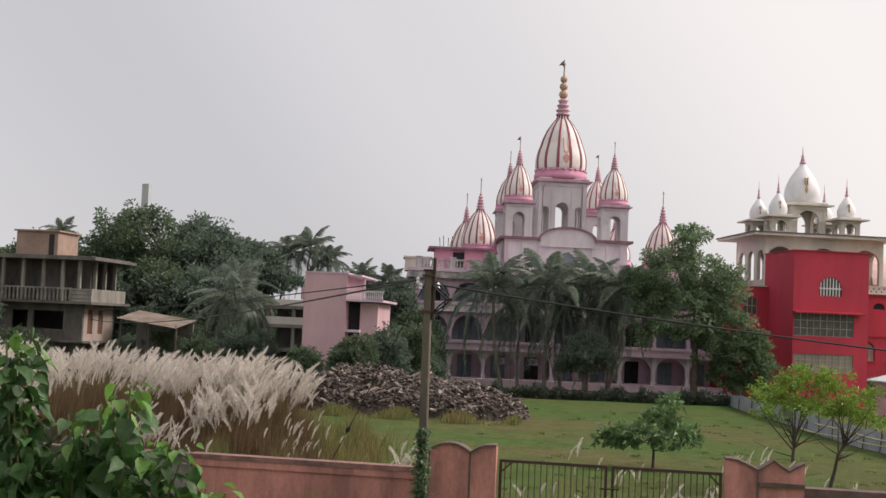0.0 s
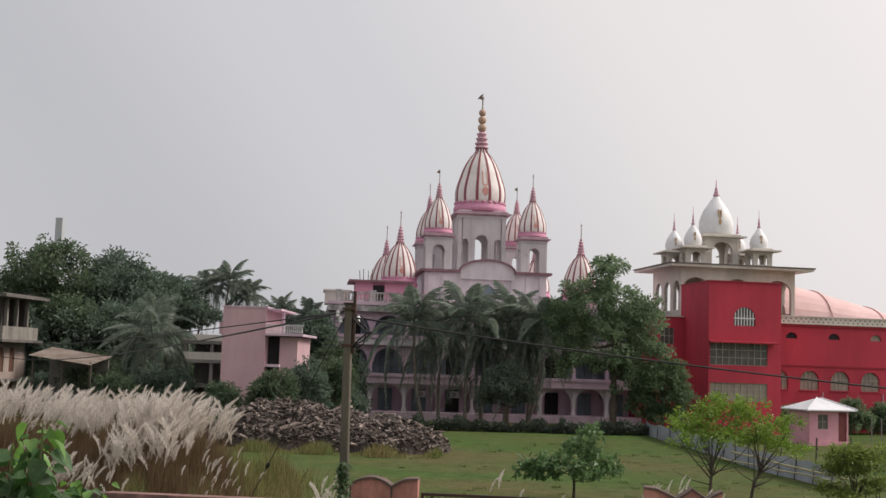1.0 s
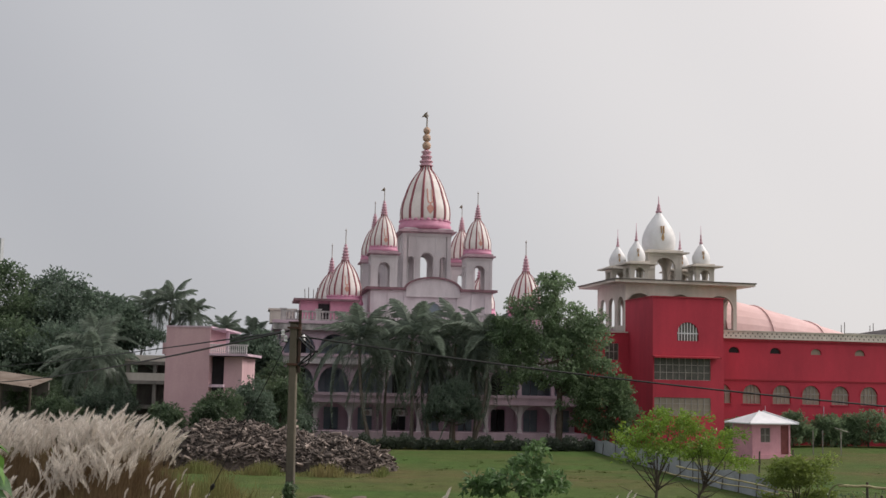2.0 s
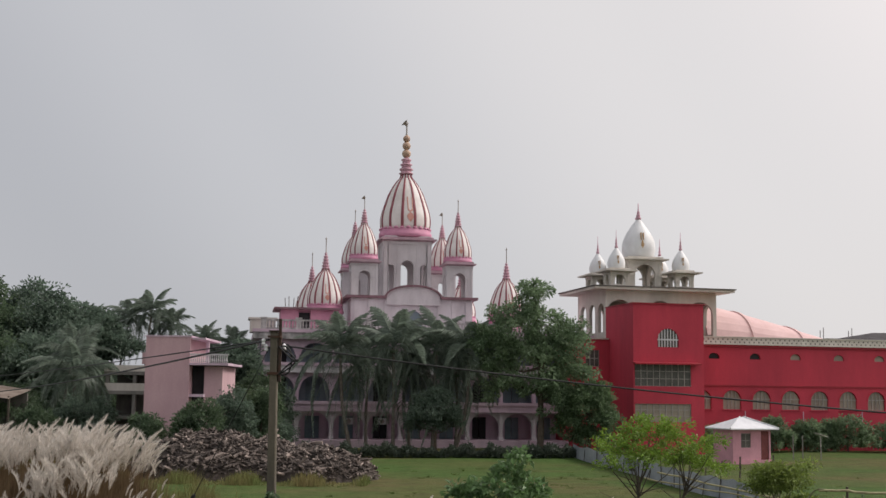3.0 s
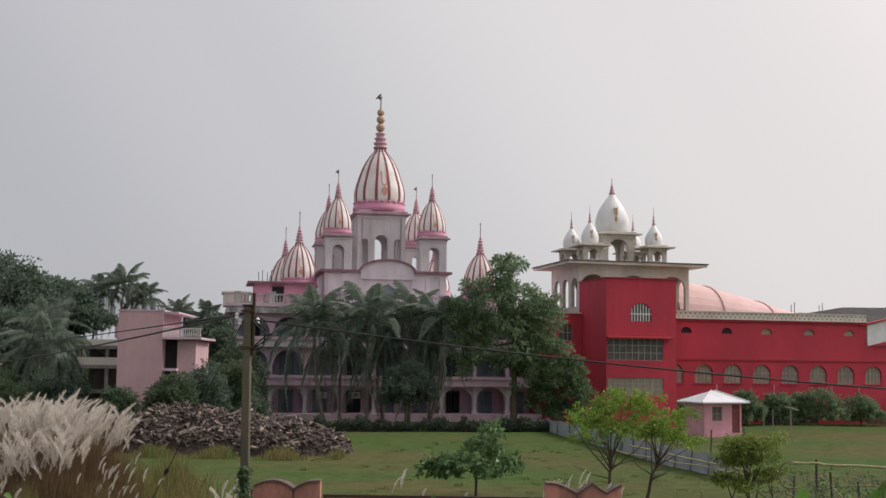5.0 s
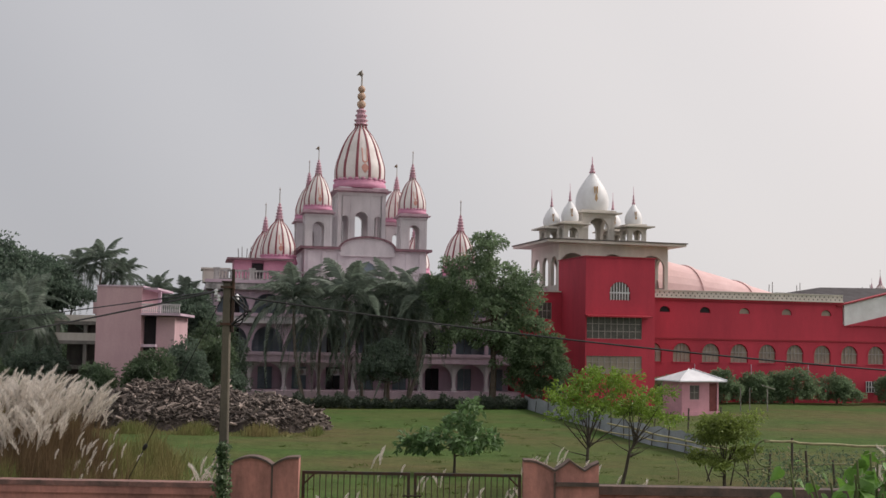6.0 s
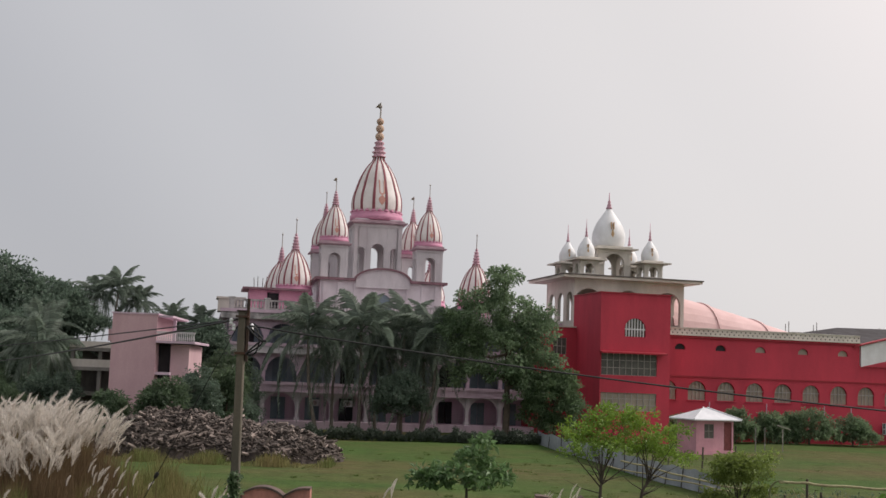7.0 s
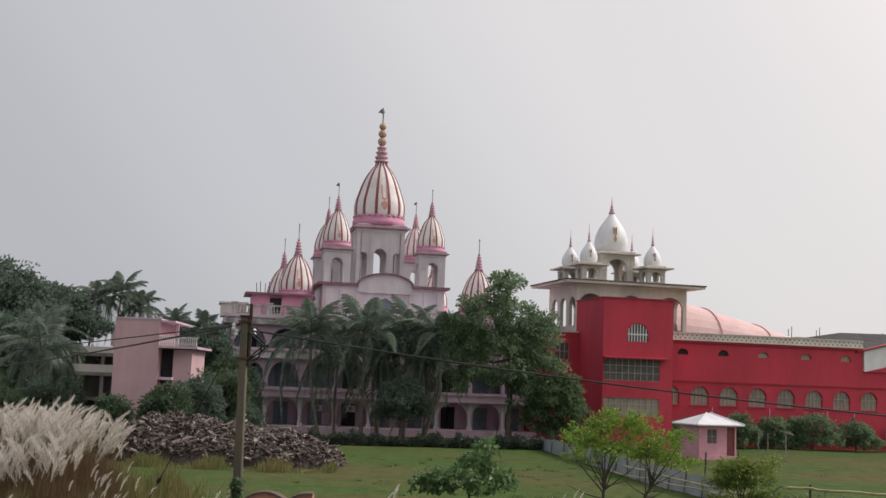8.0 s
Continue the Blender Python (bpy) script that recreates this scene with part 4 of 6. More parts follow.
for i, (bx, by, cx, cz, sz, nf) in enumerate(((-10.5, 92, -11.5, 7.6, 1.0, 20), (-7.3, 92, -7.4, 8.0, 1.0, 20), (-4.3, 93, -4.1, 7.9, 0.98, 19),
                                              (-2.6, 92, -1.6, 7.7, 0.92, 18), (-2.6, 94, -2.6, 6.2, 0.85, 15), (-6.2, 95, -5.7, 6.2, 0.9, 15),
                                              (-9.6, 94.5, -9.5, 6.6, 0.9, 15))):
    palm((bx, by, 0), (cx, by + 0.4, cz), sz, nf, seed=10 + i)
for i, (bx, by, cx, cz, sz) in enumerate(((-34, 108, -33.0, 11.0, 0.68), (-31, 107, -30.7, 11.5, 0.68), (-29.5, 108, -29.2, 10.3, 0.62), (-25.2, 104, -25.0, 8.6, 0.6),
                                          (-22.8, 105, -22.7, 8.4, 0.58), (-32.6, 90, -31.7, 6.9, 0.82), (-53.5, 104, -54.2, 12.0, 0.5), (-29.5, 86, -30.2, 5.6, 0.9))):
    palm((bx, by, 0), (cx, by, cz), sz, 20, seed=40 + i)

# ---------------------------------------------------------------- trees beside and in front of the buildings
broadleaf("leafy_tree", (3.95, 91.5, 0), 13.3, [(-0.6, 0, 6.6, 3.2, 3.0), (-1.8, 0, 9.3, 2.3, 2.3), (-0.6, 0.3, 11.6, 1.5, 1.7), (1.3, 0, 8.0, 2.1, 2.3), (2.3, 0, 5.8, 1.7, 1.7), (-3.4, 0, 7.6, 1.7, 1.8), (-2.6, -0.5, 4.8, 1.6, 1.4), (1.4, -0.4, 3.8, 1.6, 1.3), (2.5, -0.3, 8.4, 1.5, 1.6), (-2.9, 0.2, 10.4, 1.2, 1.2), (-4.0, 0, 8.6, 1.2, 1.4), (-3.7, -0.2, 6.0, 1.3, 1.4), (3.0, -0.2, 4.0, 1.3, 1.2), (0.2, -0.6, 5.0, 1.8, 1.4), (0.3, 0.2, 10.0, 1.8, 1.6)],
          470, 52, 0.60, 0.27, M_LEAFTALL, "tall leafy tree with loose mid-green foliage", trunk_r=0.24, limbs=9, seed=3)
broadleaf("round_tree", (-3.9, 89.5, 0), 5.0, [(0, 0, 3.3, 1.9, 1.5), (0.9, 0, 2.4, 1.3, 1.1), (-0.9, 0, 2.5, 1.4, 1.1), (0, 0, 4.3, 0.9, 0.7)], 260, 36, 0.36, 0.2, M_LEAFDARK,
          "small round dark-green tree before the arcade", trunk_r=0.12, limbs=4, seed=4)
broadleaf("leafy_tree", (7.6, 91, 0), 5.8, [(0, 0, 3.4, 1.9, 1.7), (-1.2, 0, 4.4, 1.2, 1.1), (1.1, 0, 2.5, 1.3, 1.2), (-1.3, 0, 2.2, 1.3, 1.2), (0.6, 0, 4.6, 1.1, 0.9), (0.2, 0, 1.2, 1.6, 0.9)], 330, 36, 0.42, 0.24, M_LEAFMID, "dark-green tree beside the red wall", trunk_r=0.12, limbs=4, seed=6)
LEFT_WOOD = ((-60, 112, 12.6, 4.2), (-55.5, 108, 12.2, 3.6), (-51.0, 110, 13.6, 3.4), (-46.6, 106, 15.2, 4.4), (-43.0, 110, 14.4, 3.6), (-39.5, 106, 13.6, 3.8), (-36.0, 108, 12.2, 3.4), (-34.0, 104, 11.2, 3.0), (-38, 98, 9.0, 3.6), (-66, 105, 12.8, 4.5), (-27.5, 112, 9.6, 3.0), (-19.5, 108, 7.6, 2.6), (-16.8, 112, 7.0, 2.4), (-49.8, 82.5, 7.6, 1.9), (-20.3, 97.5, 8.6, 1.7), (-41.5, 97, 9.6, 3.4), (-45.5, 95, 8.6, 3.0), (-24.5, 100, 7.2, 2.4))
for i, (x, y, h, r) in enumerate(LEFT_WOOD):
    rg = random.Random(100 + i)
    bl = [(0, 0, h - 2.0, r * 0.55, 1.9)] + [(rg.uniform(-0.8, 0.8) * r, rg.uniform(-0.8, 0.2) * r, rg.uniform(0.28, 0.78) * h, r * rg.uniform(0.45, 0.7), r * rg.uniform(0.4, 0.6)) for _ in range(9)]
    broadleaf("wood_tree", (x, y, 0), h, bl, 460, 32, 0.8, 0.36, M_LEAFDARK if i % 3 else M_LEAFDULL, "tall dark-green tree in a dense grove", trunk_r=0.3, limbs=6, seed=60 + i, group="grove trees")
for i, (x, y, r, h) in enumerate(((-18.2, 75.5, 1.6, 4.0), (-16.7, 77.8, 1.7, 4.8), (-21.8, 76, 1.3, 3.1), (-28, 82, 2.6, 4.2), (-33.5, 84, 2.4, 4.4), (-16.3, 84, 1.8, 4.6), (-17.2, 90, 1.6, 6.3), (-37.5, 84, 2.2, 3.2), (-46, 83, 2.2, 3.4), (-51, 82, 2.4, 4.6), (-30.5, 80, 1.8, 3.4), (-15.4, 86, 1.3, 2.6), (-35.6, 90, 2.4, 5.0), (-39.8, 92, 2.6, 5.6), (-31, 95, 2.6, 6.0), (-17, 95, 2.2, 5.2), (-15.6, 82, 1.5, 5.2))):
    rg = random.Random(200 + i)
    bl = [(0, 0, h * 0.62, r * 0.8, h * 0.36), (0, 0, h * 0.2, r * 0.85, h * 0.18)] + [(rg.uniform(-0.6, 0.6) * r, rg.uniform(-0.5, 0.5) * r, h * rg.uniform(0.3, 0.75), r * 0.5, h * 0.24) for _ in range(4)]
    broadleaf("garden_bush", (x, y, 0), h, bl, 240, 34, 0.38, 0.2, M_LEAFDARK if i % 2 else M_LEAFDULL, "dense dark-green bush beside the houses", "bush", trunk_r=0.09, limbs=4, seed=220 + i, group="garden bushes", trunk_top=0.4)
HALLDIR = Vector((math.cos(radians(15)), math.sin(radians(15)), 0))
for i, (u, v, r, h) in enumerate(((13.3, 2.2, 1.3, 3.0), (16.6, 2.6, 1.3, 2.8), (18.4, 2.8, 1.3, 2.6), (20.4, 2.4, 1.9, 3.2), (24.6, 2.4, 1.6, 2.6), (30.5, 2.5, 1.6, 2.8), (8.2, 2.5, 1.2, 2.1), (35, 2, 1.6, 2.4))):
    p = Vector((11.6, 96.0, 0)) + HALLDIR * u + Vector((-HALLDIR.y, HALLDIR.x, 0)) * v
    bl = [(0, 0, h * 0.6, r * 0.85, h * 0.40), (0.5 * r, 0, h * 0.42, r * 0.6, h * 0.36), (-0.5 * r, 0, h * 0.42, r * 0.55, h * 0.36), (0, 0, h * 0.18, r * 0.9, h * 0.18), (0.9 * r, 0, h * 0.28, r * 0.5, h * 0.25)]
    # tall-tree leaf colour reused to put haze into these bushes
    broadleaf("garden_bush", tuple(p), h, bl, 150, 28, 0.36, 0.24, M_LEAFTALL, "grey-green bush along the red wall", "bush", trunk_r=0.07, limbs=3, seed=260 + i, group="hall bushes", trunk_top=0.4)


# ---------------------------------------------------------------- hedge line before the arcade
def hedge():
    rng = np.random.default_rng(8)
    n = 15000
    s = rng.uniform(0, 1, n)
    x = -15 + 21.5 * s
    tall = 0.62 + 0.2 * np.sin(x * 1.7 + np.sin(x * 0.6) * 2) + 0.16 * np.sin(x * 4.3 + 1) + 0.1 * np.sin(x * 9.1)
    P = np.stack([x, 87.0 + 0.15 * x + rng.uniform(-0.8, 0.8, n), rng.uniform(0.0, 1, n) ** 0.7 * np.abs(tall) * rng.uniform(0.6, 1.15, n)], 1)
    N = rng.normal(0, 0.5, (n, 3)) + np.array([0, -0.3, 0.6])
    v, f = leaf_cloud(P, N, 0.22, rng, 0.5, 0.1)
    ob = mesh_from("hedge", v, f, M_HEDGE)
    tagged(ob, "low hedge at the far edge of the lawn, darkened for tree shade", "hedge", kind="stuff")


hedge()


# ---------------------------------------------------------------- rubble heap
M_DEBRIS = mat("weathered_debris", (0.27, 0.225, 0.20), 0.95, (0.10, 0.078, 0.068), 2.5, 0.25, 14, bump=0.5, obj_random=0.85, island=0.7)
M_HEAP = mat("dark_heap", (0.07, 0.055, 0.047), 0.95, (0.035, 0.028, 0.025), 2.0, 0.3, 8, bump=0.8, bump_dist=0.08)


def heap_z(x, y):
    """Height of the heap: a tall back ridge and a low tongue towards the lawn."""
    a = 2.5 * max(0.0, 1 - ((x + 15.2) / 4.6) ** 2 - ((y - 66) / 4.0) ** 2) ** 0.6
    b = 1.75 * max(0.0, 1 - ((x + 9.8) / 3.8) ** 2 - ((y - 64.8) / 3.2) ** 2) ** 0.6
    c = 2.2 * max(0.0, 1 - ((x + 12.6) / 3.4) ** 2 - ((y - 66) / 3.4) ** 2) ** 0.6
    return max(a, b, c)


def rubble():
    heap = thing("rubble_heap", (0, 0, 0), 0, "heap of broken timber and rubble on the lawn", "rubble heap")
    bm = bmesh.new()
    nx, ny = 44, 28
    g = []
    for j in range(ny + 1):
        row = []
        for i in range(nx + 1):
            x, y = -20.2 + 14.4 * i / nx, 61.2 + 9.4 * j / ny
            h = heap_z(x, y)
            row.append(bm.verts.new((x, y, (h * (0.86 + 0.22 * noise.noise(Vector((x * 1.3, y * 1.3, 0)))) if h > 0 else -0.12))))
        g.append(row)
    for a, b in zip(g, g[1:]):
        for i in range(nx):
            bm.faces.new((a[i], a[i + 1], b[i + 1], b[i]))
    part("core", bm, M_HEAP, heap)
    rg = random.Random(17)
    protos = []
    for k in range(8):
        bm = bmesh.new()
        l, w, h = rg.uniform(0.5, 1.05), rg.uniform(0.08, 0.15), rg.uniform(0.07, 0.13)
        if k % 4 == 3:
            l, w, h = rg.uniform(0.25, 0.4), 0.2, 0.14
        tube(bm, [(-l / 2, 0, 0), (-l * 0.1, rg.uniform(-0.05, 0.05), 0.03), (l / 2, rg.uniform(-0.06, 0.06), 0)], [w * 0.55, w * 0.62, w * 0.4], 5)
        me = bpy.data.meshes.new("chunk")
        bm.to_mesh(me)
        bm.free()
        me.materials.append(M_DEBRIS)
        protos.append(me)
    def spot(front):
        while True:
            x, y = rg.uniform(-20, -5.9), rg.uniform(61.3, 66.5 if front else 70)
            h = heap_z(x, y)
            if h > 0.02:
                return x, y, h * (0.86 + 0.22 * noise.noise(Vector((x * 1.3, y * 1.3, 0)))) + 0.03
    for i in range(300):
        o = new("chunk", protos[i % 8])
        o.parent = heap
        x, y, z = spot(True)
        o.matrix_basis = pose(x, y, z, rg.uniform(0, 360), rg.uniform(-40, 40), rg.uniform(0, 360)) @ Matrix.Scale(rg.uniform(0.7, 1.45), 4)
    bm = bmesh.new()
    for i in range(2300):
        x, y, z = spot(i % 4 != 0)
        a, e, l = rg.uniform(0, 6.28), rg.uniform(-0.5, 0.6), rg.uniform(0.25, 0.6)
        d = Vector((math.cos(a) * math.cos(e), math.sin(a) * math.cos(e), math.sin(e))) * l
        p = Vector((x, y, z + 0.02))
        tube(bm, [p - d * 0.6, p + d * 0.6], [rg.uniform(0.025, 0.075), rg.uniform(0.02, 0.06)], 5)
    o = part("small_debris", bm, M_DEBRIS, heap)
    tagged(o, kind="stuff")


rubble()


# ---------------------------------------------------------------- boundary wall, gate, pole
M_WALLPINK = mat("salmon_wall_paint", (0.56, 0.25, 0.205), 0.85, (0.27, 0.13, 0.11), 1.9, 0.18, 12, streak=0.3, bump=0.3)
M_MOSS = mat("blackened_coping", (0.075, 0.062, 0.056), 0.95, (0.15, 0.10, 0.085), 2.2, 0.2, 16, bump=0.5)
M_GREYWALL = mat("grey_cement_wall", (0.20, 0.185, 0.17), 0.95, (0.11, 0.105, 0.095), 1.2, 0.15, 14, bump=0.4)

bm = boxes((-9.6, -4.3, 25.0, 25.22, -0.1, 1.62))
wl_left = solid("boundary_wall", bm, M_WALLPINK, "salmon-pink painted boundary wall with stains", "boundary wall", kind="structure")
part("coping", boxes((-9.62, -4.3, 24.93, 25.29, 1.70, 1.80)), mat("stained_pink_coping", (0.30, 0.155, 0.135), 0.9, (0.11, 0.075, 0.065), 2.5, 0.2, 16, bump=0.5), wl_left)
part("ledge", boxes((-9.61, -4.05, 24.95, 24.998, 1.55, 1.70), (-9.61, -4.3, 25.0, 25.26, 1.62, 1.70)), M_WALLPINK, wl_left)
wl_grey = solid("boundary_wall", boxes((-34, -9.62, 24.85, 25.1, -0.1, 1.72)), M_GREYWALL, "bare grey cement boundary wall", "boundary wall", kind="structure")
part("coping", boxes((-34, -9.63, 24.78, 25.17, 1.72, 1.80)), M_MOSS, wl_grey)
wl_right = solid("boundary_wall", boxes((2.75, 34, 26.0, 26.22, -0.1, 1.58)), M_WALLPINK, "salmon-pink boundary wall with blackened coping", "boundary wall", kind="structure")
part("coping", boxes((2.75, 34, 25.9, 26.3, 1.58, 1.76)), M_MOSS, wl_right)


def scallop(x0, x1, y0, y1, tops, mat_w, label):
    """A wing of wall whose top runs in scallops; tops: (x, z) along it."""
    bm = bmesh.new()
    pts = [(x0, -0.1)] + tops + [(x1, -0.1)]
    a = [bm.verts.new((x, y0, z)) for x, z in pts]
    b = [bm.verts.new((x, y1, z)) for x, z in pts]
    bm.faces.new(a[::-1])
    bm.faces.new(b)
    for i in range(len(pts)):
        j = (i + 1) % len(pts)
        bm.faces.new((a[i], a[j], b[j], b[i]))
    w = solid("gate_wing", bm, mat_w, label, "gate pillar")
    bm = bmesh.new()
    for (xa, za), (xb, zb) in zip(tops, tops[1:]):
        v = [bm.verts.new((x, y, z + dz)) for dz in (0.003, 0.045) for y in (y0 - 0.04, y1 + 0.04) for x, z in ((xa, za), (xb, zb))]
        for f in ((0, 2, 3, 1), (4, 5, 7, 6), (0, 1, 5, 4), (2, 6, 7, 3), (0, 4, 6, 2), (1, 3, 7, 5)):
            bm.faces.new([v[k] for k in f])
    part("coping", bm, M_MOSS, w)
    return w


def hump(x0, x1, z0, z1, n=8):
    return [(x0 + (x1 - x0) * i / n, z0 + (z1 - z0) * math.sin(math.pi * i / n) ** 0.8) for i in range(n + 1)]


wing_l = scallop(-4.29, -2.88, 24.6, 24.92, hump(-4.29, -3.43, 2.20, 2.36) + [(-3.41, 2.20), (-3.3, 2.27), (-3.15, 2.34), (-3.0, 2.36), (-2.88, 2.36)], M_WALLPINK, "salmon-pink scalloped gate pillar with dark coping")
part("joint", boxes((-3.44, -3.40, 24.585, 24.598, 0.2, 2.2), (-4.30, -4.26, 24.585, 24.598, 0.2, 2.2)), M_MOSS, wing_l)
wing_r = scallop(1.74, 3.30, 24.8, 25.12, [(1.74, 2.36), (1.86, 2.36), (2.0, 2.34), (2.2, 2.26), (2.38, 2.17)] + [(2.40, 2.17), (2.52, 2.24), (2.62, 2.31), (2.70, 2.38), (2.78, 2.32), (2.88, 2.25), (3.0, 2.18)] + [(3.02, 2.18), (3.15, 2.27), (3.30, 2.34)], M_WALLPINK, "salmon-pink scalloped gate pillar with dark coping")
part("joint", boxes((2.37, 2.41, 24.785, 24.798, 0.2, 2.15)), M_MOSS, wing_r)
part("ledge", boxes((2.42, 3.3, 24.72, 24.798, 1.88, 1.96)), M_MOSS, wing_r)

gate = thing("iron_gate", (0, 24.9, 0), 0, "rusty dark iron double gate, closed", "gate")
for x0, x1 in ((-2.84, -0.60), (-0.52, 1.70)):
    leaf = new("gate_leaf")
    leaf.parent = gate
    part("frame", boxes((x0, x1, -0.03, 0.03, 2.03, 2.09), (x0, x0 + 0.06, -0.03, 0.03, 0.12, 2.03), (x1 - 0.06, x1, -0.03, 0.03, 0.12, 2.03), (x0, x1, -0.03, 0.03, 0.06, 0.12), (x0 + 0.06, x1 - 0.06, -0.025, 0.025, 1.02, 1.07)), M_IRON, leaf)
    xo = x0 if x0 < -1 else x1
    sg = 1 if x0 < -1 else -1
    bm = bmesh.new()
    tube(bm, [(xo + sg * 0.06, 0.0, 1.84), (xo + sg * 0.26, 0.0, 2.04)], 0.02, 5)
    part("brace", bm, M_IRON, leaf)
    nb = 17
    first = None
    for i in range(nb):
        x = x0 + 0.06 + (x1 - x0 - 0.12) * (i + 0.5) / nb
        if first is None:
            bm = bmesh.new()
            tube(bm, [(0, 0, 0.1), (0, 0, 2.04)], 0.011, 5)
            first = part("bar", bm, M_IRON, leaf, loc=(x, 0.012, 0))
        else:
            again(first, leaf, pose(x, 0.012, 0))
bm = bmesh.new()
tube(bm, [(-0.75, -0.06, 1.62), (-0.35, -0.06, 1.62)], 0.018, 6)
part("bolt", bm, M_IRON, gate)

M_POLE = mat("old_concrete_pole", (0.15, 0.13, 0.10), 0.95, (0.085, 0.075, 0.06), 1.6, 0.15, 18, streak=0.3, bump=0.4)
pole_t = thing("utility_pole", (-4.27, 23.8, 0), 0, "weathered concrete utility pole with wires and ivy at its foot", "utility pole")
bm = bmesh.new()
v = [bm.verts.new(p) for p in ((-0.085, -0.09, -0.2), (0.10, -0.09, -0.2), (0.10, 0.11, -0.2), (-0.085, 0.11, -0.2), (-0.115, -0.07, 5.92), (0.03, -0.07, 5.92), (0.03, 0.09, 5.92), (-0.115, 0.09, 5.92))]
for f in ((3, 2, 1, 0), (4, 5, 6, 7), (0, 1, 5, 4), (1, 2, 6, 5), (2, 3, 7, 6), (3, 0, 4, 7)):
    bm.faces.new([v[k] for k in f])
bmesh.ops.bevel(bm, geom=bm.edges[:], offset=0.018, segments=1, affect="EDGES")
part("shaft", bm, M_POLE, pole_t)
part("iron_angle", boxes((0.05, 0.11, -0.05, 0.0, 4.92, 6.18), (0.05, 0.06, -0.05, 0.045, 4.92, 6.18)), M_IRON, pole_t)
part("clamp", boxes((-0.15, 0.1, -0.10, 0.12, 5.06, 5.11)), M_IRON, pole_t)
part("clamp", boxes((-0.16, 0.1, -0.10, 0.12, 5.80, 5.84)), M_IRON, pole_t)
part("cap", boxes((-0.14, 0.06, -0.1, 0.12, 5.92, 5.945)), M_IRON, pole_t)
for x, z in ((-0.26, 5.72), (0.16, 5.62), (-0.2, 5.6)):
    part("insulator", lathe(bmesh.new(), [(0.02, z - 0.07), (0.045, z - 0.05), (0.03, z - 0.01), (0.045, z + 0.03), (0.015, z + 0.07)], 8, x, 0), M_WDOME, pole_t, "small porcelain insulator")
bm = bmesh.new()
for k in range(3):
    pts = []
    for i in range(11):
        s = i / 10
        pts.append((0.08 + 0.36 * math.sin(math.pi * s) * (0.7 + 0.2 * k), -0.06 - 0.02 * k, 5.62 - 0.55 * s - 0.12 * math.sin(6.28 * s) * (k - 1)))
    tube(bm, pts, 0.017, 5)
part("cable_loop", bm, M_CABLE := mat("black_cable", (0.018, 0.018, 0.02), 0.6, (0.012, 0.012, 0.013), 3, 0.1, 20, bump=0), pole_t)
rng = np.random.default_rng(31)
n = 1100
hz = rng.uniform(0, 1, n) ** 0.85 * 2.75
P = np.stack([rng.normal(0.0, 0.10, n) * (1.3 - hz / 3.2), -0.12 + rng.normal(0, 0.05, n), hz], 1)
v, f = leaf_cloud(P, rng.normal(0, 0.5, (n, 3)) + np.array([0, -0.6, 0]), 0.095, rng, 0.7, 0.3)
bm = bmesh.new()
tube(bm, [(-0.08, -0.05, 5.7), (-3.48, 3.2, 0.0)], 0.009, 5)
stay = part("stay_wire", bm, M_CABLE, pole_t, "thin slanting steel stay wire")
bm = bmesh.new()
tube(bm, [(-1.98, 1.765, 2.52), (-2.0, 1.785, 2.485), (-2.04, 1.82, 2.42), (-2.06, 1.84, 2.385)], [0.02, 0.045, 0.045, 0.02], 8)
part("stay_insulator", bm, M_CABLE, stay)
mesh_from("ivy", v, f, M_LEAFMID, pole_t, "dark ivy leaves", kind="stuff")


def wire(name, pts, r, label):
    bm = bmesh.new()
    tube(bm, pts, r, 5)
    solid(name, bm, M_CABLE, label, "wire", "overhead wires")


A, Bf = Vector((-4.42, 23.8, 5.76)), Vector((-42.0, 85.5, 5.0))
wire("overhead_wire", [A.lerp(Bf, i / 40) - Vector((0, 0, 4 * 0.24 * (i / 40) * (1 - i / 40))) for i in range(41)], 0.016, "thin black overhead wire to a house")
Bf2 = Vector((-41.5, 85.0, 4.2))
wire("overhead_wire", [A.lerp(Bf2, i / 40) - Vector((0, 0, 4 * 0.55 * (i / 40) * (1 - i / 40))) for i in range(41)], 0.023, "black overhead cable sagging to a house")
wire("overhead_wire", [(-4.1 + 0.9 * i, 23.9, 5.64 - 0.13 * (0.9 * i) + 0.0026 * (0.9 * i) ** 2) for i in range(46)], 0.019, "black overhead cable above the gate")


# ---------------------------------------------------------------- plume grass
M_PLUME = mat("white_plumes", (0.80, 0.76, 0.71), 0.95, (0.70, 0.65, 0.59), 0.7, 0.1, 8, bump=0, island=0.1, spec=0.1, translucent=0.4)
M_STALK = mat("dry_grass_stalks", (0.24, 0.165, 0.10), 0.95, (0.14, 0.10, 0.058), 0.5, 0.15, 8, bump=0, island=0.35, spec=0.1, translucent=0.2)
M_GREENSTALK = mat("green_grass_blades", (0.16, 0.205, 0.07), 0.95, (0.26, 0.215, 0.10), 0.4, 0.15, 8, bump=0, island=0.35, spec=0.1, translucent=0.2)


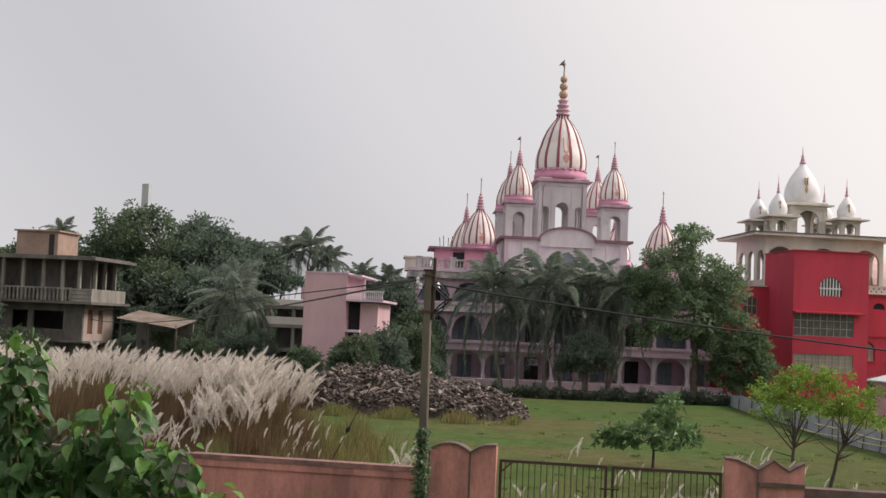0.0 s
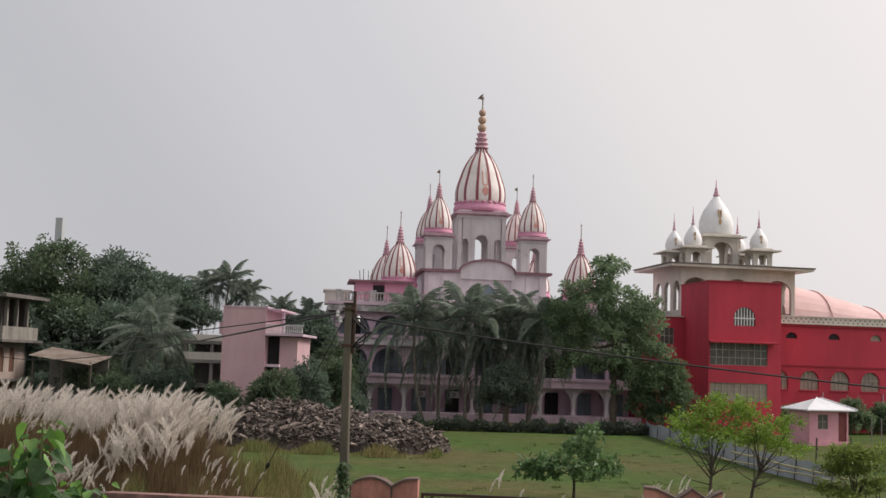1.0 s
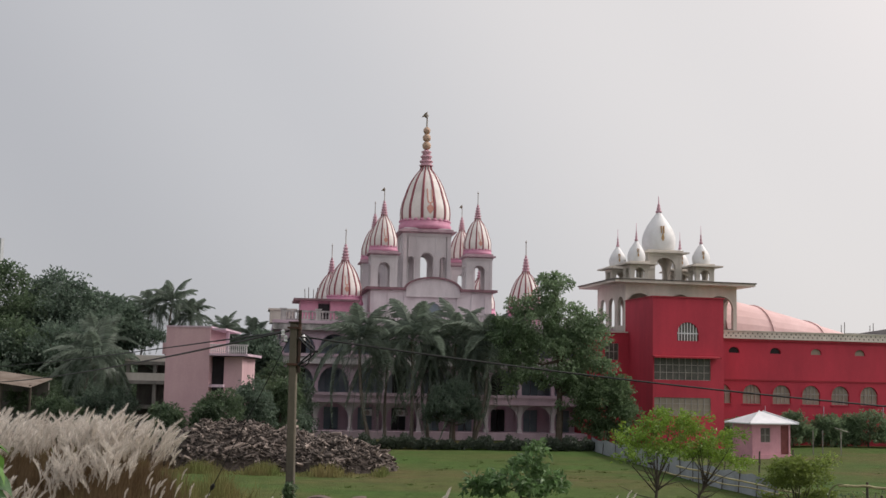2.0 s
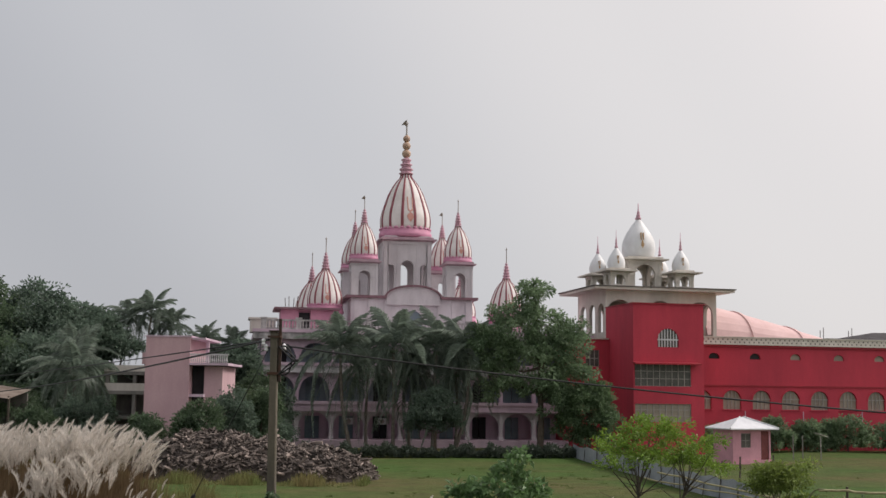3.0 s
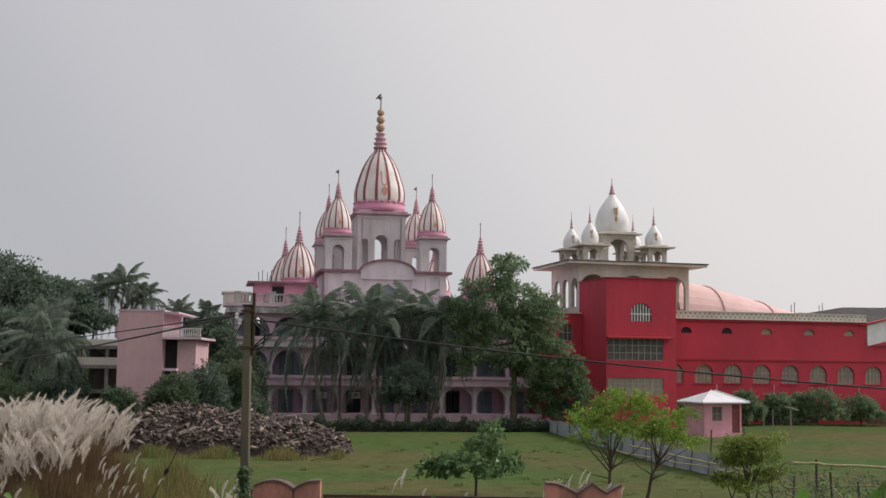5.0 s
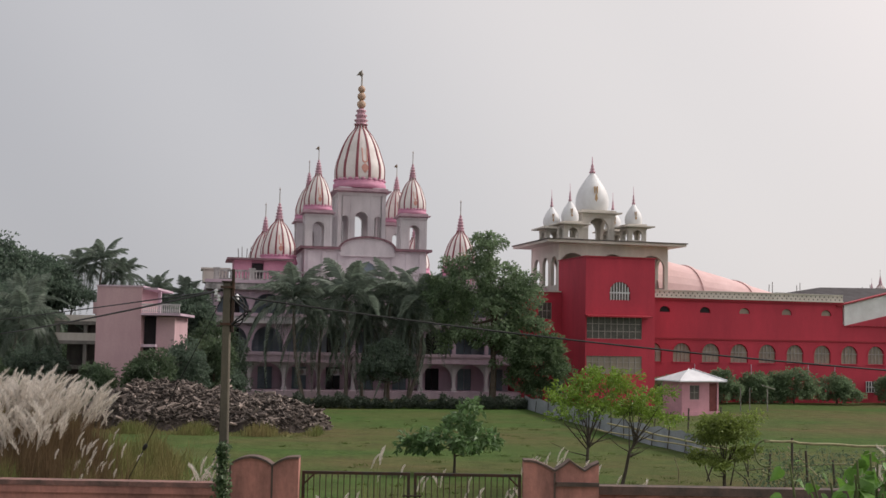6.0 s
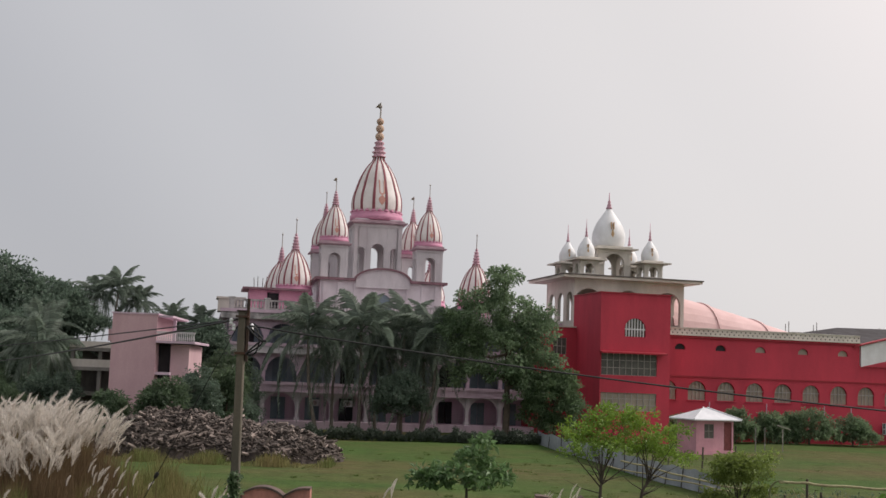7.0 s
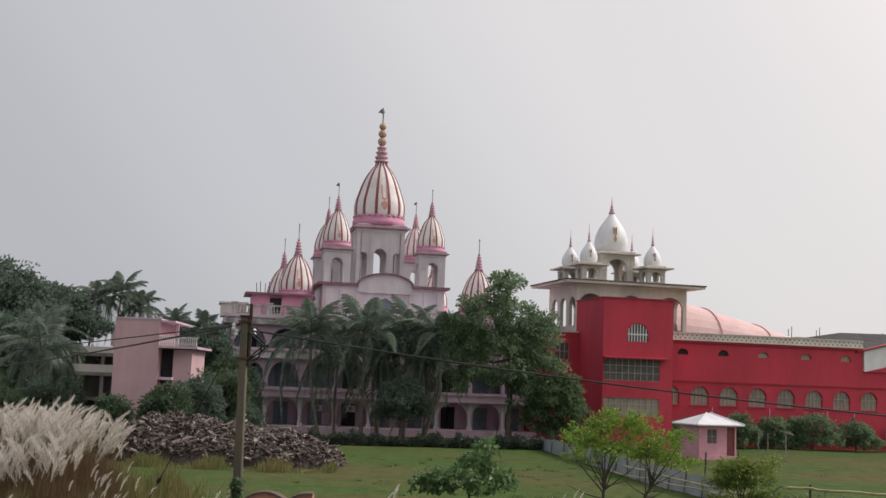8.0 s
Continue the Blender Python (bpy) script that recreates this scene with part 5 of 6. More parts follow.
def blades(P, H, lean, width, rng):
    """Thin bent blades: base points, heights, tip leans."""
    n = len(P)
    a = rng.uniform(0, 6.283, n)
    side = np.stack([np.cos(a), np.sin(a) * 0.3, np.zeros(n)], 1) * width
    mid = P + lean * 0.35 + np.stack([np.zeros(n), np.zeros(n), H * 0.6], 1)
    tip = P + lean + np.stack([np.zeros(n), np.zeros(n), H], 1)
    v = np.stack([P - side, P + side, mid + side * 0.7, mid - side * 0.7, tip], 1).reshape(-1, 3)
    i = np.arange(n)[:, None] * 5
    quads = (i + np.array([[0, 1, 2, 3]])).tolist()
    tris = (i + np.array([[3, 2, 4]])).tolist()
    return v, quads + tris


def plumes(tops, dirs, L, W, rng, hairs=110):
    """Feathery heads: many fine hairs along a bent axis."""
    n = len(tops)
    V = []
    for k in range(hairs):
        s = (k + 0.5) / hairs
        ax = tops + dirs * (L * s)[:, None] + np.stack([0.24 * L * s * s * np.sign(dirs[:, 0] + 0.12), np.zeros(n), -0.22 * L * s * s], 1)
        fat = W * (math.sin(math.pi * (0.10 + 0.88 * s)) ** 0.8)
        o = rng.normal(0, 1, (n, 3))
        o /= np.linalg.norm(o, axis=1)[:, None]
        tip = ax + o * fat[:, None] + dirs * (L * 0.20)[:, None] + np.stack([0.06 * L, np.zeros(n), -0.03 * L], 1)
        sd = np.cross(o, dirs)
        sd /= np.linalg.norm(sd, axis=1)[:, None] + 1e-9
        V.append(np.stack([ax - sd * 0.010, ax + sd * 0.010, tip], 1))
    v = np.concatenate(V).reshape(-1, 3)
    return v, np.arange(len(v)).reshape(-1, 3)


def plume_field(name, spots, label, seed, stalk, hmin, hmax, wind, blade_k=5, L=0.60, W=0.14, clump=0.25, tilt=0.34, rough=0.25):
    rng = np.random.default_rng(seed)
    P = []
    for x0, x1, y0, y1, n in spots:
        P.append(np.stack([rng.uniform(x0, x1, n), rng.uniform(y0, y1, n), np.zeros(n)], 1))
    P = np.concatenate(P)
    n = len(P)
    H = rng.uniform(hmin, hmax, n) + rough * np.sin(P[:, 0] * 1.35 + 0.4) * np.cos(P[:, 1] * 0.5) + rng.normal(0, 0.12, n)
    swirl = 0.30 * np.sin(P[:, 0] * 1.15 + 0.55 * P[:, 1]) * min(1.0, tilt * 3)
    lean = np.stack([swirl * 0.8 + wind * H * rng.uniform(0.1, 1.0, n) + rng.normal(0, 0.12, n), rng.normal(0, 0.12, n), np.zeros(n)], 1)
    g = tagged(new(name), label, "grass", kind="stuff")
    v, f = blades(P, H, lean, 0.012, rng)
    mesh_from("stalks", v, f, stalk, g, kind="stuff")
    tops = P + lean + np.stack([np.zeros(n), np.zeros(n), H], 1)
    d = np.stack([swirl + wind * 1.3 + rng.normal(0, tilt, n), rng.normal(0, tilt * 0.7, n), np.ones(n)], 1)
    d /= np.linalg.norm(d, axis=1)[:, None]
    v, f = plumes(tops - d * 0.2, d, L * rng.uniform(0.7, 1.3, n), W * rng.uniform(0.7, 1.3, n), rng)
    mesh_from("plumes", v, f, M_PLUME, g, kind="stuff")
    m = n * blade_k
    Q = np.repeat(P, blade_k, 0) + np.concatenate([rng.normal(0, clump, (m, 2)), np.zeros((m, 1))], 1)
    Hb = np.repeat(H, blade_k) * rng.uniform(0.45, 0.98, m)
    lb = np.stack([rng.normal(wind * 0.6, 0.25, m), rng.normal(0, 0.2, m), np.zeros(m)], 1)
    v, f = blades(Q, Hb, lb, 0.016, rng)
    mesh_from("blades", v, f, stalk, g, kind="stuff")


plume_field("plume_grass", ((-22, -17.0, 33.5, 42, 400), (-16.8, -13.6, 35, 41, 300), (-12.7, -10.7, 33.6, 38, 300), (-30, -22, 34, 44, 260)), "tall dry grass with dense white feathery plumes", 71, M_STALK, 2.4, 3.15, 0.07, 18, L=0.66, W=0.115, tilt=0.17)
plume_field("plume_grass", ((-12.9, -10.7, 32.4, 33.8, 110), (-21.5, -17.5, 32.4, 33.6, 50)), "chest-high plume grass with pale bent heads", 75, M_STALK, 1.7, 2.5, 0.08, 12, L=0.6, W=0.11, tilt=0.22)
plume_field("plume_grass", ((-13.6, -12.6, 30.5, 31.4, 30),), "low clump of upright plumes before the tall grass", 76, M_STALK, 1.5, 2.3, 0.05, 12, L=0.5, W=0.07, tilt=0.16)
plume_field("plume_grass", ((-15.5, -11.5, 30.5, 33, 45), (-10.6, -8.8, 31, 36, 24), (-5.6, -4.3, 26.4, 28.5, 14)), "shorter white-plumed grass clump at the edge", 72, M_STALK, 1.1, 2.0, 0.03, 14, 0.38, 0.06, tilt=0.14)
plume_field("plume_grass", ((-1.9, -1.2, 30, 31, 5), (-0.5, 0.2, 29, 30, 4), (2.2, 3.4, 31, 33.5, 16), (2.0, 3.5, 27, 28, 16), (4.1, 4.4, 31, 31.6, 2)), "few upright white plumes beside the gate", 73, M_GREENSTALK, 1.2, 1.65, 0.02, 4, 0.42, 0.05, tilt=0.07)
plume_field("plume_grass", ((-5.65, -4.75, 25.9, 26.7, 20),), "white-plumed grass clump by the pole", 79, M_GREENSTALK, 1.5, 2.0, -0.05, 10, 0.44, 0.06, tilt=0.28)


def rough_grass():
    rng = np.random.default_rng(77)
    n = 17000
    P = np.stack([rng.uniform(-12.5, -6.3, n), rng.uniform(30, 46, n), np.zeros(n)], 1)
    keep = P[:, 0] < -7.3 - 0.16 * (P[:, 1] - 30) + rng.normal(0, 0.5, n)
    P = P[keep]
    n = len(P)
    H = rng.uniform(0.35, 1.75, n) * np.clip((-6.6 - P[:, 0]) / 3.8, 0.15, 1.0) * (0.75 + 0.3 * np.sin(P[:, 0] * 2.9 + P[:, 1] * 1.3))
    v, f = blades(P, H, rng.normal(0, 0.22, (n, 3)) * np.array([1, 1, 0]), 0.015, rng)
    ob = mesh_from("rough_grass", v, f, M_GREENSTALK)
    tagged(ob, "knee-high rough yellow-green grass", "grass", kind="stuff")
    tufts = 320
    c = np.stack([rng.uniform(-8.5, 6, tufts), 26.8 + 50 * rng.uniform(0, 1, tufts) ** 1.4, np.full(tufts, -0.06)], 1)
    c[:, 0] += (c[:, 1] - 26) * rng.uniform(-0.08, 0.4, tufts)
    per = 26
    P = np.repeat(c, per, 0) + np.concatenate([rng.normal(0, 0.13, (tufts * per, 2)), np.zeros((tufts * per, 1))], 1)
    n = len(P)
    H = rng.uniform(0.04, 0.12, n) * np.repeat(rng.uniform(0.5, 1.4, tufts), per)
    v, f = blades(P, H, rng.normal(0, 0.08, (n, 3)) * np.array([1, 1, 0]), 0.014, rng)
    ob = mesh_from("lawn_tufts", v, f, M_LAWNBLADE)
    tagged(ob, "short scattered tufts of grass in the lawn", "grass", kind="stuff")
    n = 5200
    P = np.stack([rng.uniform(-19, -6, n), rng.uniform(59.6, 62.0, n), np.full(n, -0.06)], 1)
    P = P[rng.uniform(0, 1, n) < 0.35 + 0.65 * (np.sin(P[:, 0] * 1.9) > 0.2)]
    n = len(P)
    H = rng.uniform(0.15, 0.65, n) * (0.7 + 0.5 * np.sin(P[:, 0] * 1.9))
    v, f = blades(P, np.abs(H), rng.normal(0, 0.12, (n, 3)) * np.array([1, 1, 0]), 0.02, rng)
    ob = mesh_from("heap_weeds", v, f, M_GREENSTALK)
    tagged(ob, "dry weeds at the foot of the rubble heap", "weeds", kind="stuff")
    n = 5000
    P = np.stack([rng.uniform(-9.4, 2.2, n), rng.uniform(23.9, 24.5, n), np.full(n, -0.05)], 1)
    P = P[(P[:, 0] < -4.8)]
    n = len(P)
    H = rng.uniform(0.35, 1.3, n) * np.clip(0.6 + 0.6 * np.sin(P[:, 0] * 2.6), 0.15, 1.2)
    v, f = blades(P, H, rng.normal(0, 0.15, (n, 3)) * np.array([1, 1, 0]), 0.014, rng)
    ob = mesh_from("wall_weeds", v, f, M_GREENSTALK)
    tagged(ob, "dry weeds growing along the foot of the wall", "weeds", kind="stuff")


def gate_weeds():
    rng = np.random.default_rng(83)
    n = 5200
    P = np.stack([rng.uniform(-2.9, 3.2, n), rng.uniform(25.4, 28.6, n), np.full(n, -0.06)], 1)
    P = P[rng.uniform(0, 1, n) < 0.25 + 0.75 * (np.sin(P[:, 0] * 2.3 + 1.4 * np.sin(P[:, 1] * 1.7)) > 0.0)]
    n = len(P)
    H = rng.uniform(0.25, 1.05, n) * (0.75 + 0.35 * np.sin(P[:, 0] * 1.3 + 0.5))
    v, f = blades(P, H, rng.normal(0, 0.16, (n, 3)) * np.array([1, 1, 0]), 0.013, rng)
    tagged(mesh_from("gate_weeds", v, f, M_GREENSTALK), "tall olive-green weeds behind the iron gate", "weeds", kind="stuff")


M_LAWNBLADE = mat("lawn_blades", (0.085, 0.145, 0.038), 0.9, (0.11, 0.13, 0.045), 0.13, 0.15, 4, bump=0, island=0.3, spec=0.15, translucent=0.2)
rough_grass()
gate_weeds()
plume_field("plume_grass", ((-2.6, -0.9, 25.6, 27.4, 12), (0.3, 1.7, 25.5, 27.5, 22)), "thin white plumes among the weeds behind the gate", 81, M_GREENSTALK, 0.9, 1.5, 0.05, 5, 0.36, 0.05, tilt=0.14)


# ---------------------------------------------------------------- small trees in the lawn
def feathery(base, height, spread, seed, tufts, leaf_n, material, trunk, label, flat=0.26, trunk_r=0.055, fork=0.5, bare=5, lean=0.0, inner=0.84):
    """Small open tree: forked bare stems under a flat, airy crown of fine leaves."""
    rng = np.random.default_rng(seed)
    t = thing("young_tree", base, 0, label, "tree", "young trees")
    stems = []
    zf = height * fork
    bm = bmesh.new()
    tube(bm, [(0, 0, -0.1), (lean * 0.3, 0.03, zf * 0.35), (lean * 0.45, -0.03, zf * 0.68), (lean, 0, zf)], [trunk_r * 1.25, trunk_r * 1.05, trunk_r * 0.9, trunk_r * 0.7], 7)
    part("trunk", bm, trunk, t)
    for i in range(tufts):
        a = 6.283 * i / tufts + rng.normal(0, 0.3)
        r = spread * (rng.uniform(0.25, 1.0))
        e = Vector((lean + r * math.cos(a), 0.8 * r * math.sin(a), height * (1 - flat * rng.uniform(0, 1) ** 1.6 - 0.12 * (r / spread) ** 2)))
        up = rng.uniform(0.68, 1.0)
        s = Vector((lean * (0.45 + 0.55 * (up - 0.68) / 0.32), 0, zf * up))
        m = s.lerp(e, 0.55) + Vector((rng.normal(0, 0.08), rng.normal(0, 0.08), -0.04 * r))
        bm = bmesh.new()
        tube(bm, [s, m, e], [trunk_r * 0.5, trunk_r * 0.28, trunk_r * 0.08], 5)
        part("branch", bm, trunk, t)
        stems.append((m, e))
    for i in range(bare):
        a = rng.uniform(0, 6.283)
        z = zf * rng.uniform(0.45, 1.0)
        l = spread * rng.uniform(0.3, 0.75)
        g = Vector((lean * (0.7 * z / zf if z < 0.68 * zf else 0.45 + 1.7 * (z / zf - 0.68)), 0, z))
        e = g + Vector((math.cos(a) * l, math.sin(a) * l * 0.6, l * rng.uniform(0.1, 0.6)))
        bm = bmesh.new()
        tube(bm, [g, g.lerp(e, 0.5) + Vector((0, 0, 0.07 * rng.normal())), e], [trunk_r * 0.4, trunk_r * 0.25, trunk_r * 0.08], 5)
        part("branch", bm, trunk, t)
    P, N = [], []
    per = leaf_n // tufts
    for m, e in stems:
        q = rng.uniform(inner, 1.14, per)
        base_p = np.array(m)[None] * (1 - q[:, None]) + np.array(e)[None] * q[:, None]
        sub = rng.normal(0, 1, (7, 3)) * np.array([0.42, 0.42, 0.14]) * spread * 0.45
        o = sub[rng.integers(0, 7, per)] + rng.normal(0, 1, (per, 3)) * np.array([0.11, 0.11, 0.045])
        P.append(base_p + o + np.array([0, 0, 0.05]))
        N.append(o * 1.5 + np.array([0, 0, 0.35]))
    v, f = leaf_cloud(np.concatenate(P), np.concatenate(N), 0.135, rng, 0.42, 0.2)
    mesh_from("crown", v, f, material, t, kind="stuff")
    return t


M_TWIG = mat("dark_twigs", (0.055, 0.045, 0.035), 0.95, (0.09, 0.075, 0.06), 6, 0.2, 30, bump=0.4)
feathery((4.85, 39.8, 0), 3.72, 1.9, 301, 14, 3200, M_LEAFLIGHT, M_TWIG, "slender young tree with a flat yellow-green crown", lean=0.15)
feathery((6.15, 40.6, 0), 3.45, 1.4, 302, 12, 1900, M_LEAFLIGHT, M_TWIG, "slender young tree with bare dark lower branches", flat=0.3, bare=11, lean=0.6)
feathery((9.75, 41.0, 0), 2.8, 1.2, 303, 16, 6000, leafmat("olive_leaves", (0.24, 0.32, 0.08), (0.16, 0.21, 0.05), trans=0.4), M_TWIG, "small bushy tree with olive-green leaves", flat=0.72, fork=0.3, inner=0.5)
broadleaf("sapling", (0.55, 44.0, 0), 2.6, [(-0.1, 0, 1.2, 1.25, 0.5), (-1.2, 0, 1.0, 0.75, 0.4), (0.9, 0, 1.1, 0.85, 0.5), (0.35, 0, 1.75, 0.6, 0.4), (0.6, 0, 2.35, 0.36, 0.3)], 105, 13, 0.24, 0.25, leafmat("sapling_leaves", (0.17, 0.28, 0.11), (0.11, 0.19, 0.08), trans=0.4),
          "low spreading sapling with broad dark-green leaves", trunk_r=0.05, limbs=7, seed=310, aspect=0.62, bark=M_TWIG, trunk_top=0.5)


# ---------------------------------------------------------------- plants close to the camera
def heart_leaf(rng):
    """One broad pointed leaf with a raised midrib fold and a curled tip."""
    out = [(0.0, 0.0), (-0.04, 0.15), (0.10, 0.29), (0.32, 0.345), (0.58, 0.265), (0.82, 0.11), (1.0, 0.0)]
    verts = [(x, 0, -0.05 - 0.30 * x * x) for x, w in out[2:]]
    verts = [(0.0, 0.0, 0.0)] + verts
    k = len(verts)
    L = [(x, w, 0.22 * w - 0.32 * max(0, x) ** 2 + rng.uniform(-0.02, 0.02)) for x, w in out[1:-1]]
    R = [(x, -w, z) for x, w, z in L]
    allv = verts + L + R
    faces = []
    mids = [0, 0, 1, 2, 3, 4]
    for i in range(4):
        faces.append((mids[i + 1], mids[i + 2], k + i + 1, k + i) if mids[i + 1] != mids[i + 2] else (mids[i + 1], k + i + 1, k + i))
        n2 = k + len(L)
        faces.append((n2 + i, n2 + i + 1, mids[i + 2], mids[i + 1]) if mids[i + 1] != mids[i + 2] else (n2 + i, n2 + i + 1, mids[i + 1]))
    faces.append((4, 5, k + 4))
    faces.append((k + len(L) + 4, 5, 4))
    return allv, faces


M_PETIOLE = mat("green_stem", (0.12, 0.16, 0.05), 0.7, (0.10, 0.10, 0.05), 5, 0.1, 20, bump=0.1)
rngl = np.random.default_rng(12)
LEAVES = []
for k in range(4):
    av, af = heart_leaf(rngl)
    me = bpy.data.meshes.new("leaf")
    me.from_pydata(av, [], af)
    me.materials.append(M_LEAFNEAR if k < 3 else M_LEAFTIP)
    me.shade_smooth()
    LEAVES.append(me)


def shrub(base, stems, leaf, seed, label, per=16, bright=0.15, gap=0.5):
    """Tall shrub: bending stems from the ground, broad leaves in whorls towards their tips."""
    rng = np.random.default_rng(seed)
    t = thing("broadleaf_shrub", base, 0, label, "shrub")
    B = Vector(base)
    for tip in stems:
        tip = Vector(tip) - B
        s0 = Vector((rng.normal(0, 0.15), rng.normal(0, 0.15), -0.1))
        mid = s0.lerp(tip, 0.55) + Vector((rng.normal(0, 0.12), rng.normal(0, 0.1), 0.25))
        pts = [s0.lerp(mid, u).lerp(mid.lerp(tip, u), u) for u in [i / 9 for i in range(10)]]
        bm = bmesh.new()
        tube(bm, pts, [0.024 - 0.0018 * i for i in range(10)], 6)
        part("stem", bm, M_PETIOLE, t)
        for i in range(per):
            u = 1 - gap * (i / per) ** 0.9
            p = s0.lerp(mid, u).lerp(mid.lerp(tip, u), u)
            k = 3 if (i < 6 and rng.uniform() < bright * 4) else int(rng.integers(0, 3))
            o = new("leaf", LEAVES[k])
            o.parent = t
            a = i * 137.5 + rng.normal(0, 25)
            off = Vector((math.cos(radians(a)), math.sin(radians(a)), 0.25)) * rng.uniform(0.03, 0.14)
            sc = leaf * rng.uniform(0.5, 1.35) * (0.65 + 0.35 * min(1, i / 4))
            o.matrix_basis = Matrix.Translation(p + off) @ pose(0, 0, 0, rng.normal(0, 32), rng.normal(28, 30), a) @ Matrix.Scale(sc, 4)
    return t


shrub((-4.5, 9.1, 0), [(-4.95, 8.87, 4.62), (-4.98, 8.77, 4.55), (-4.87, 8.98, 4.45), (-4.95, 8.81, 4.37), (-3.90, 8.75, 4.24), (-4.12, 8.98, 4.14), (-4.41, 9.34, 4.04), (-4.20, 9.26, 4.03), (-4.65, 9.24, 3.94), (-4.31, 8.86, 3.93), (-4.96, 9.08, 3.84), (-5.02, 8.89, 4.10), (-3.44, 8.82, 3.79), (-3.56, 8.77, 3.74), (-3.78, 8.85, 3.72), (-3.90, 9.35, 3.74), (-4.49, 9.28, 3.50), (-4.94, 9.26, 3.47), (-4.74, 9.26, 3.63), (-3.11, 8.84, 3.45), (-3.30, 8.92, 3.46), (-3.55, 9.14, 3.46), (-4.21, 9.21, 3.43), (-4.05, 9.30, 3.46), (-5.16, 9.32, 3.41), (-4.51, 8.76, 3.38), (-4.33, 9.12, 3.71), (-4.22, 9.17, 3.83), (-4.79, 9.05, 3.69), (-4.38, 8.82, 3.78)],
      0.165, 401, "tall shrub with broad fresh-green leaves", per=44, gap=0.3)
shrub((3.3, 9.4, 0), [(3.15, 9.0, 3.98), (3.36, 9.0, 4.08), (3.0, 9.2, 3.78), (3.6, 9.2, 4.0), (3.3, 9.1, 3.85), (3.8, 9.2, 3.9), (2.66, 9.1, 3.93), (2.82, 9.1, 3.84), (3.5, 9.1, 3.8), (3.1, 8.9, 3.98), (3.45, 9.2, 4.06), (3.25, 8.8, 3.75), (3.7, 9.0, 3.7), (3.2, 8.9, 4.03), (3.5, 8.9, 4.12), (3.4, 9.3, 3.95), (3.62, 8.8, 3.92), (3.05, 8.8, 3.88)], 0.17, 402, "shrub top with broad yellow-tipped green leaves", per=28, bright=0.25)

# ---------------------------------------------------------------- grey sheet fence and bamboo rails
M_SHEET = mat("blue_grey_sheet", (0.40, 0.42, 0.47), 0.6, (0.26, 0.28, 0.32), 0.8, 0.12, 8, bump=0.4, bump_dist=0.05)
M_BAMBOO = mat("dry_bamboo", (0.36, 0.34, 0.19), 0.75, (0.24, 0.21, 0.12), 4, 0.15, 20, bump=0.2)
sheet_t = thing("sheet_fence", (0, 0, 0), 0, "low fence of sagging blue-grey plastic sheet on sticks", "fence")
path = [Vector((6.2, 88, 0)), Vector((8.0, 76, 0)), Vector((9.2, 66, 0)), Vector((10.2, 58.5, 0)), Vector((11.6, 52.5, 0))]
bm = bmesh.new()
rows_s = []
N_S = 60
for i in range(N_S + 1):
    q = i / N_S * (len(path) - 1)
    k = min(len(path) - 2, int(q))
    p = path[k].lerp(path[k + 1], q - k)
    w = 0.10 * math.sin(i * 1.9) + 0.06 * math.sin(i * 0.77)
    h = 1.25 - 0.14 * abs(math.sin(i * 0.52))
    rows_s.append([bm.verts.new((p.x + w * s * 0.5 + 0.12 * (1 - s), p.y, h * s - 0.25)) for s in (0, 0.35, 0.7, 1.0)])
for a, b in zip(rows_s, rows_s[1:]):
    for j in range(3):
        bm.faces.new((a[j], b[j], b[j + 1], a[j + 1]))
bmesh.ops.solidify(bm, geom=bm.faces[:], thickness=0.02)
part("sheet", bm, M_SHEET, sheet_t, smooth=True)
rg = random.Random(50)
for i in range(14):
    q = i / 13 * (len(path) - 1)
    k = min(len(path) - 2, int(q))
    p = path[k].lerp(path[k + 1], q - k)
    bm = bmesh.new()
    tube(bm, [(p.x - 0.06, p.y, -0.1), (p.x + rg.uniform(-0.2, 0.25), p.y, rg.uniform(1.2, 1.8))], 0.028, 5)
    part("stick", bm, M_TWIG, sheet_t)

rail_t = thing("bamboo_fence", (0, 0, 0), 0, "rough bamboo and branch fence overgrown with creeper", "fence")
for pts, r in (([(10.3, 38, 1.86), (11.4, 38, 1.80), (14.2, 38, 1.72), (17, 38, 1.64)], 0.055), ([(7.0, 50, 1.55), (9.6, 47, 1.1), (11.6, 44, 0.85)], 0.05), ([(6.6, 51, 1.2), (8.8, 49, 0.95), (10.6, 46, 0.8)], 0.04),
               ([(10.8, 42, 0.5), (13.5, 40, 1.0), (16, 39, 0.7)], 0.035), ([(12.2, 42, 1.35), (13.2, 41, 0.2)], 0.035)):
    bm = bmesh.new()
    wavy = []
    for p, q in zip(pts, pts[1:]):
        for i in range(6):
            s = Vector(p).lerp(Vector(q), i / 6)
            wavy.append(s + Vector((0, 0, 0.022 * math.sin(s.x * 4.1) + 0.012 * math.sin(s.x * 9.7))))
    wavy.append(Vector(pts[-1]))
    tube(bm, wavy, r * 0.75, 6)
    part("rail", bm, M_BAMBOO, rail_t)
rg = random.Random(61)
for i in range(22):
    x, y = rg.uniform(8.2, 17), rg.uniform(39, 46)
    l, a, e = rg.uniform(0.5, 1.5), rg.uniform(-0.9, 0.9), rg.uniform(0, 0.5)
    bm = bmesh.new()
    tube(bm, [(x, y, -0.08), (x + l * math.sin(a) * 0.5 + 0.06, y, l * 0.5), (x + l * math.sin(a), y + e, l * math.cos(a))], [0.03, 0.024, 0.012], 5)
    part("stick", bm, M_TWIG if i % 3 else M_BAMBOO, rail_t)
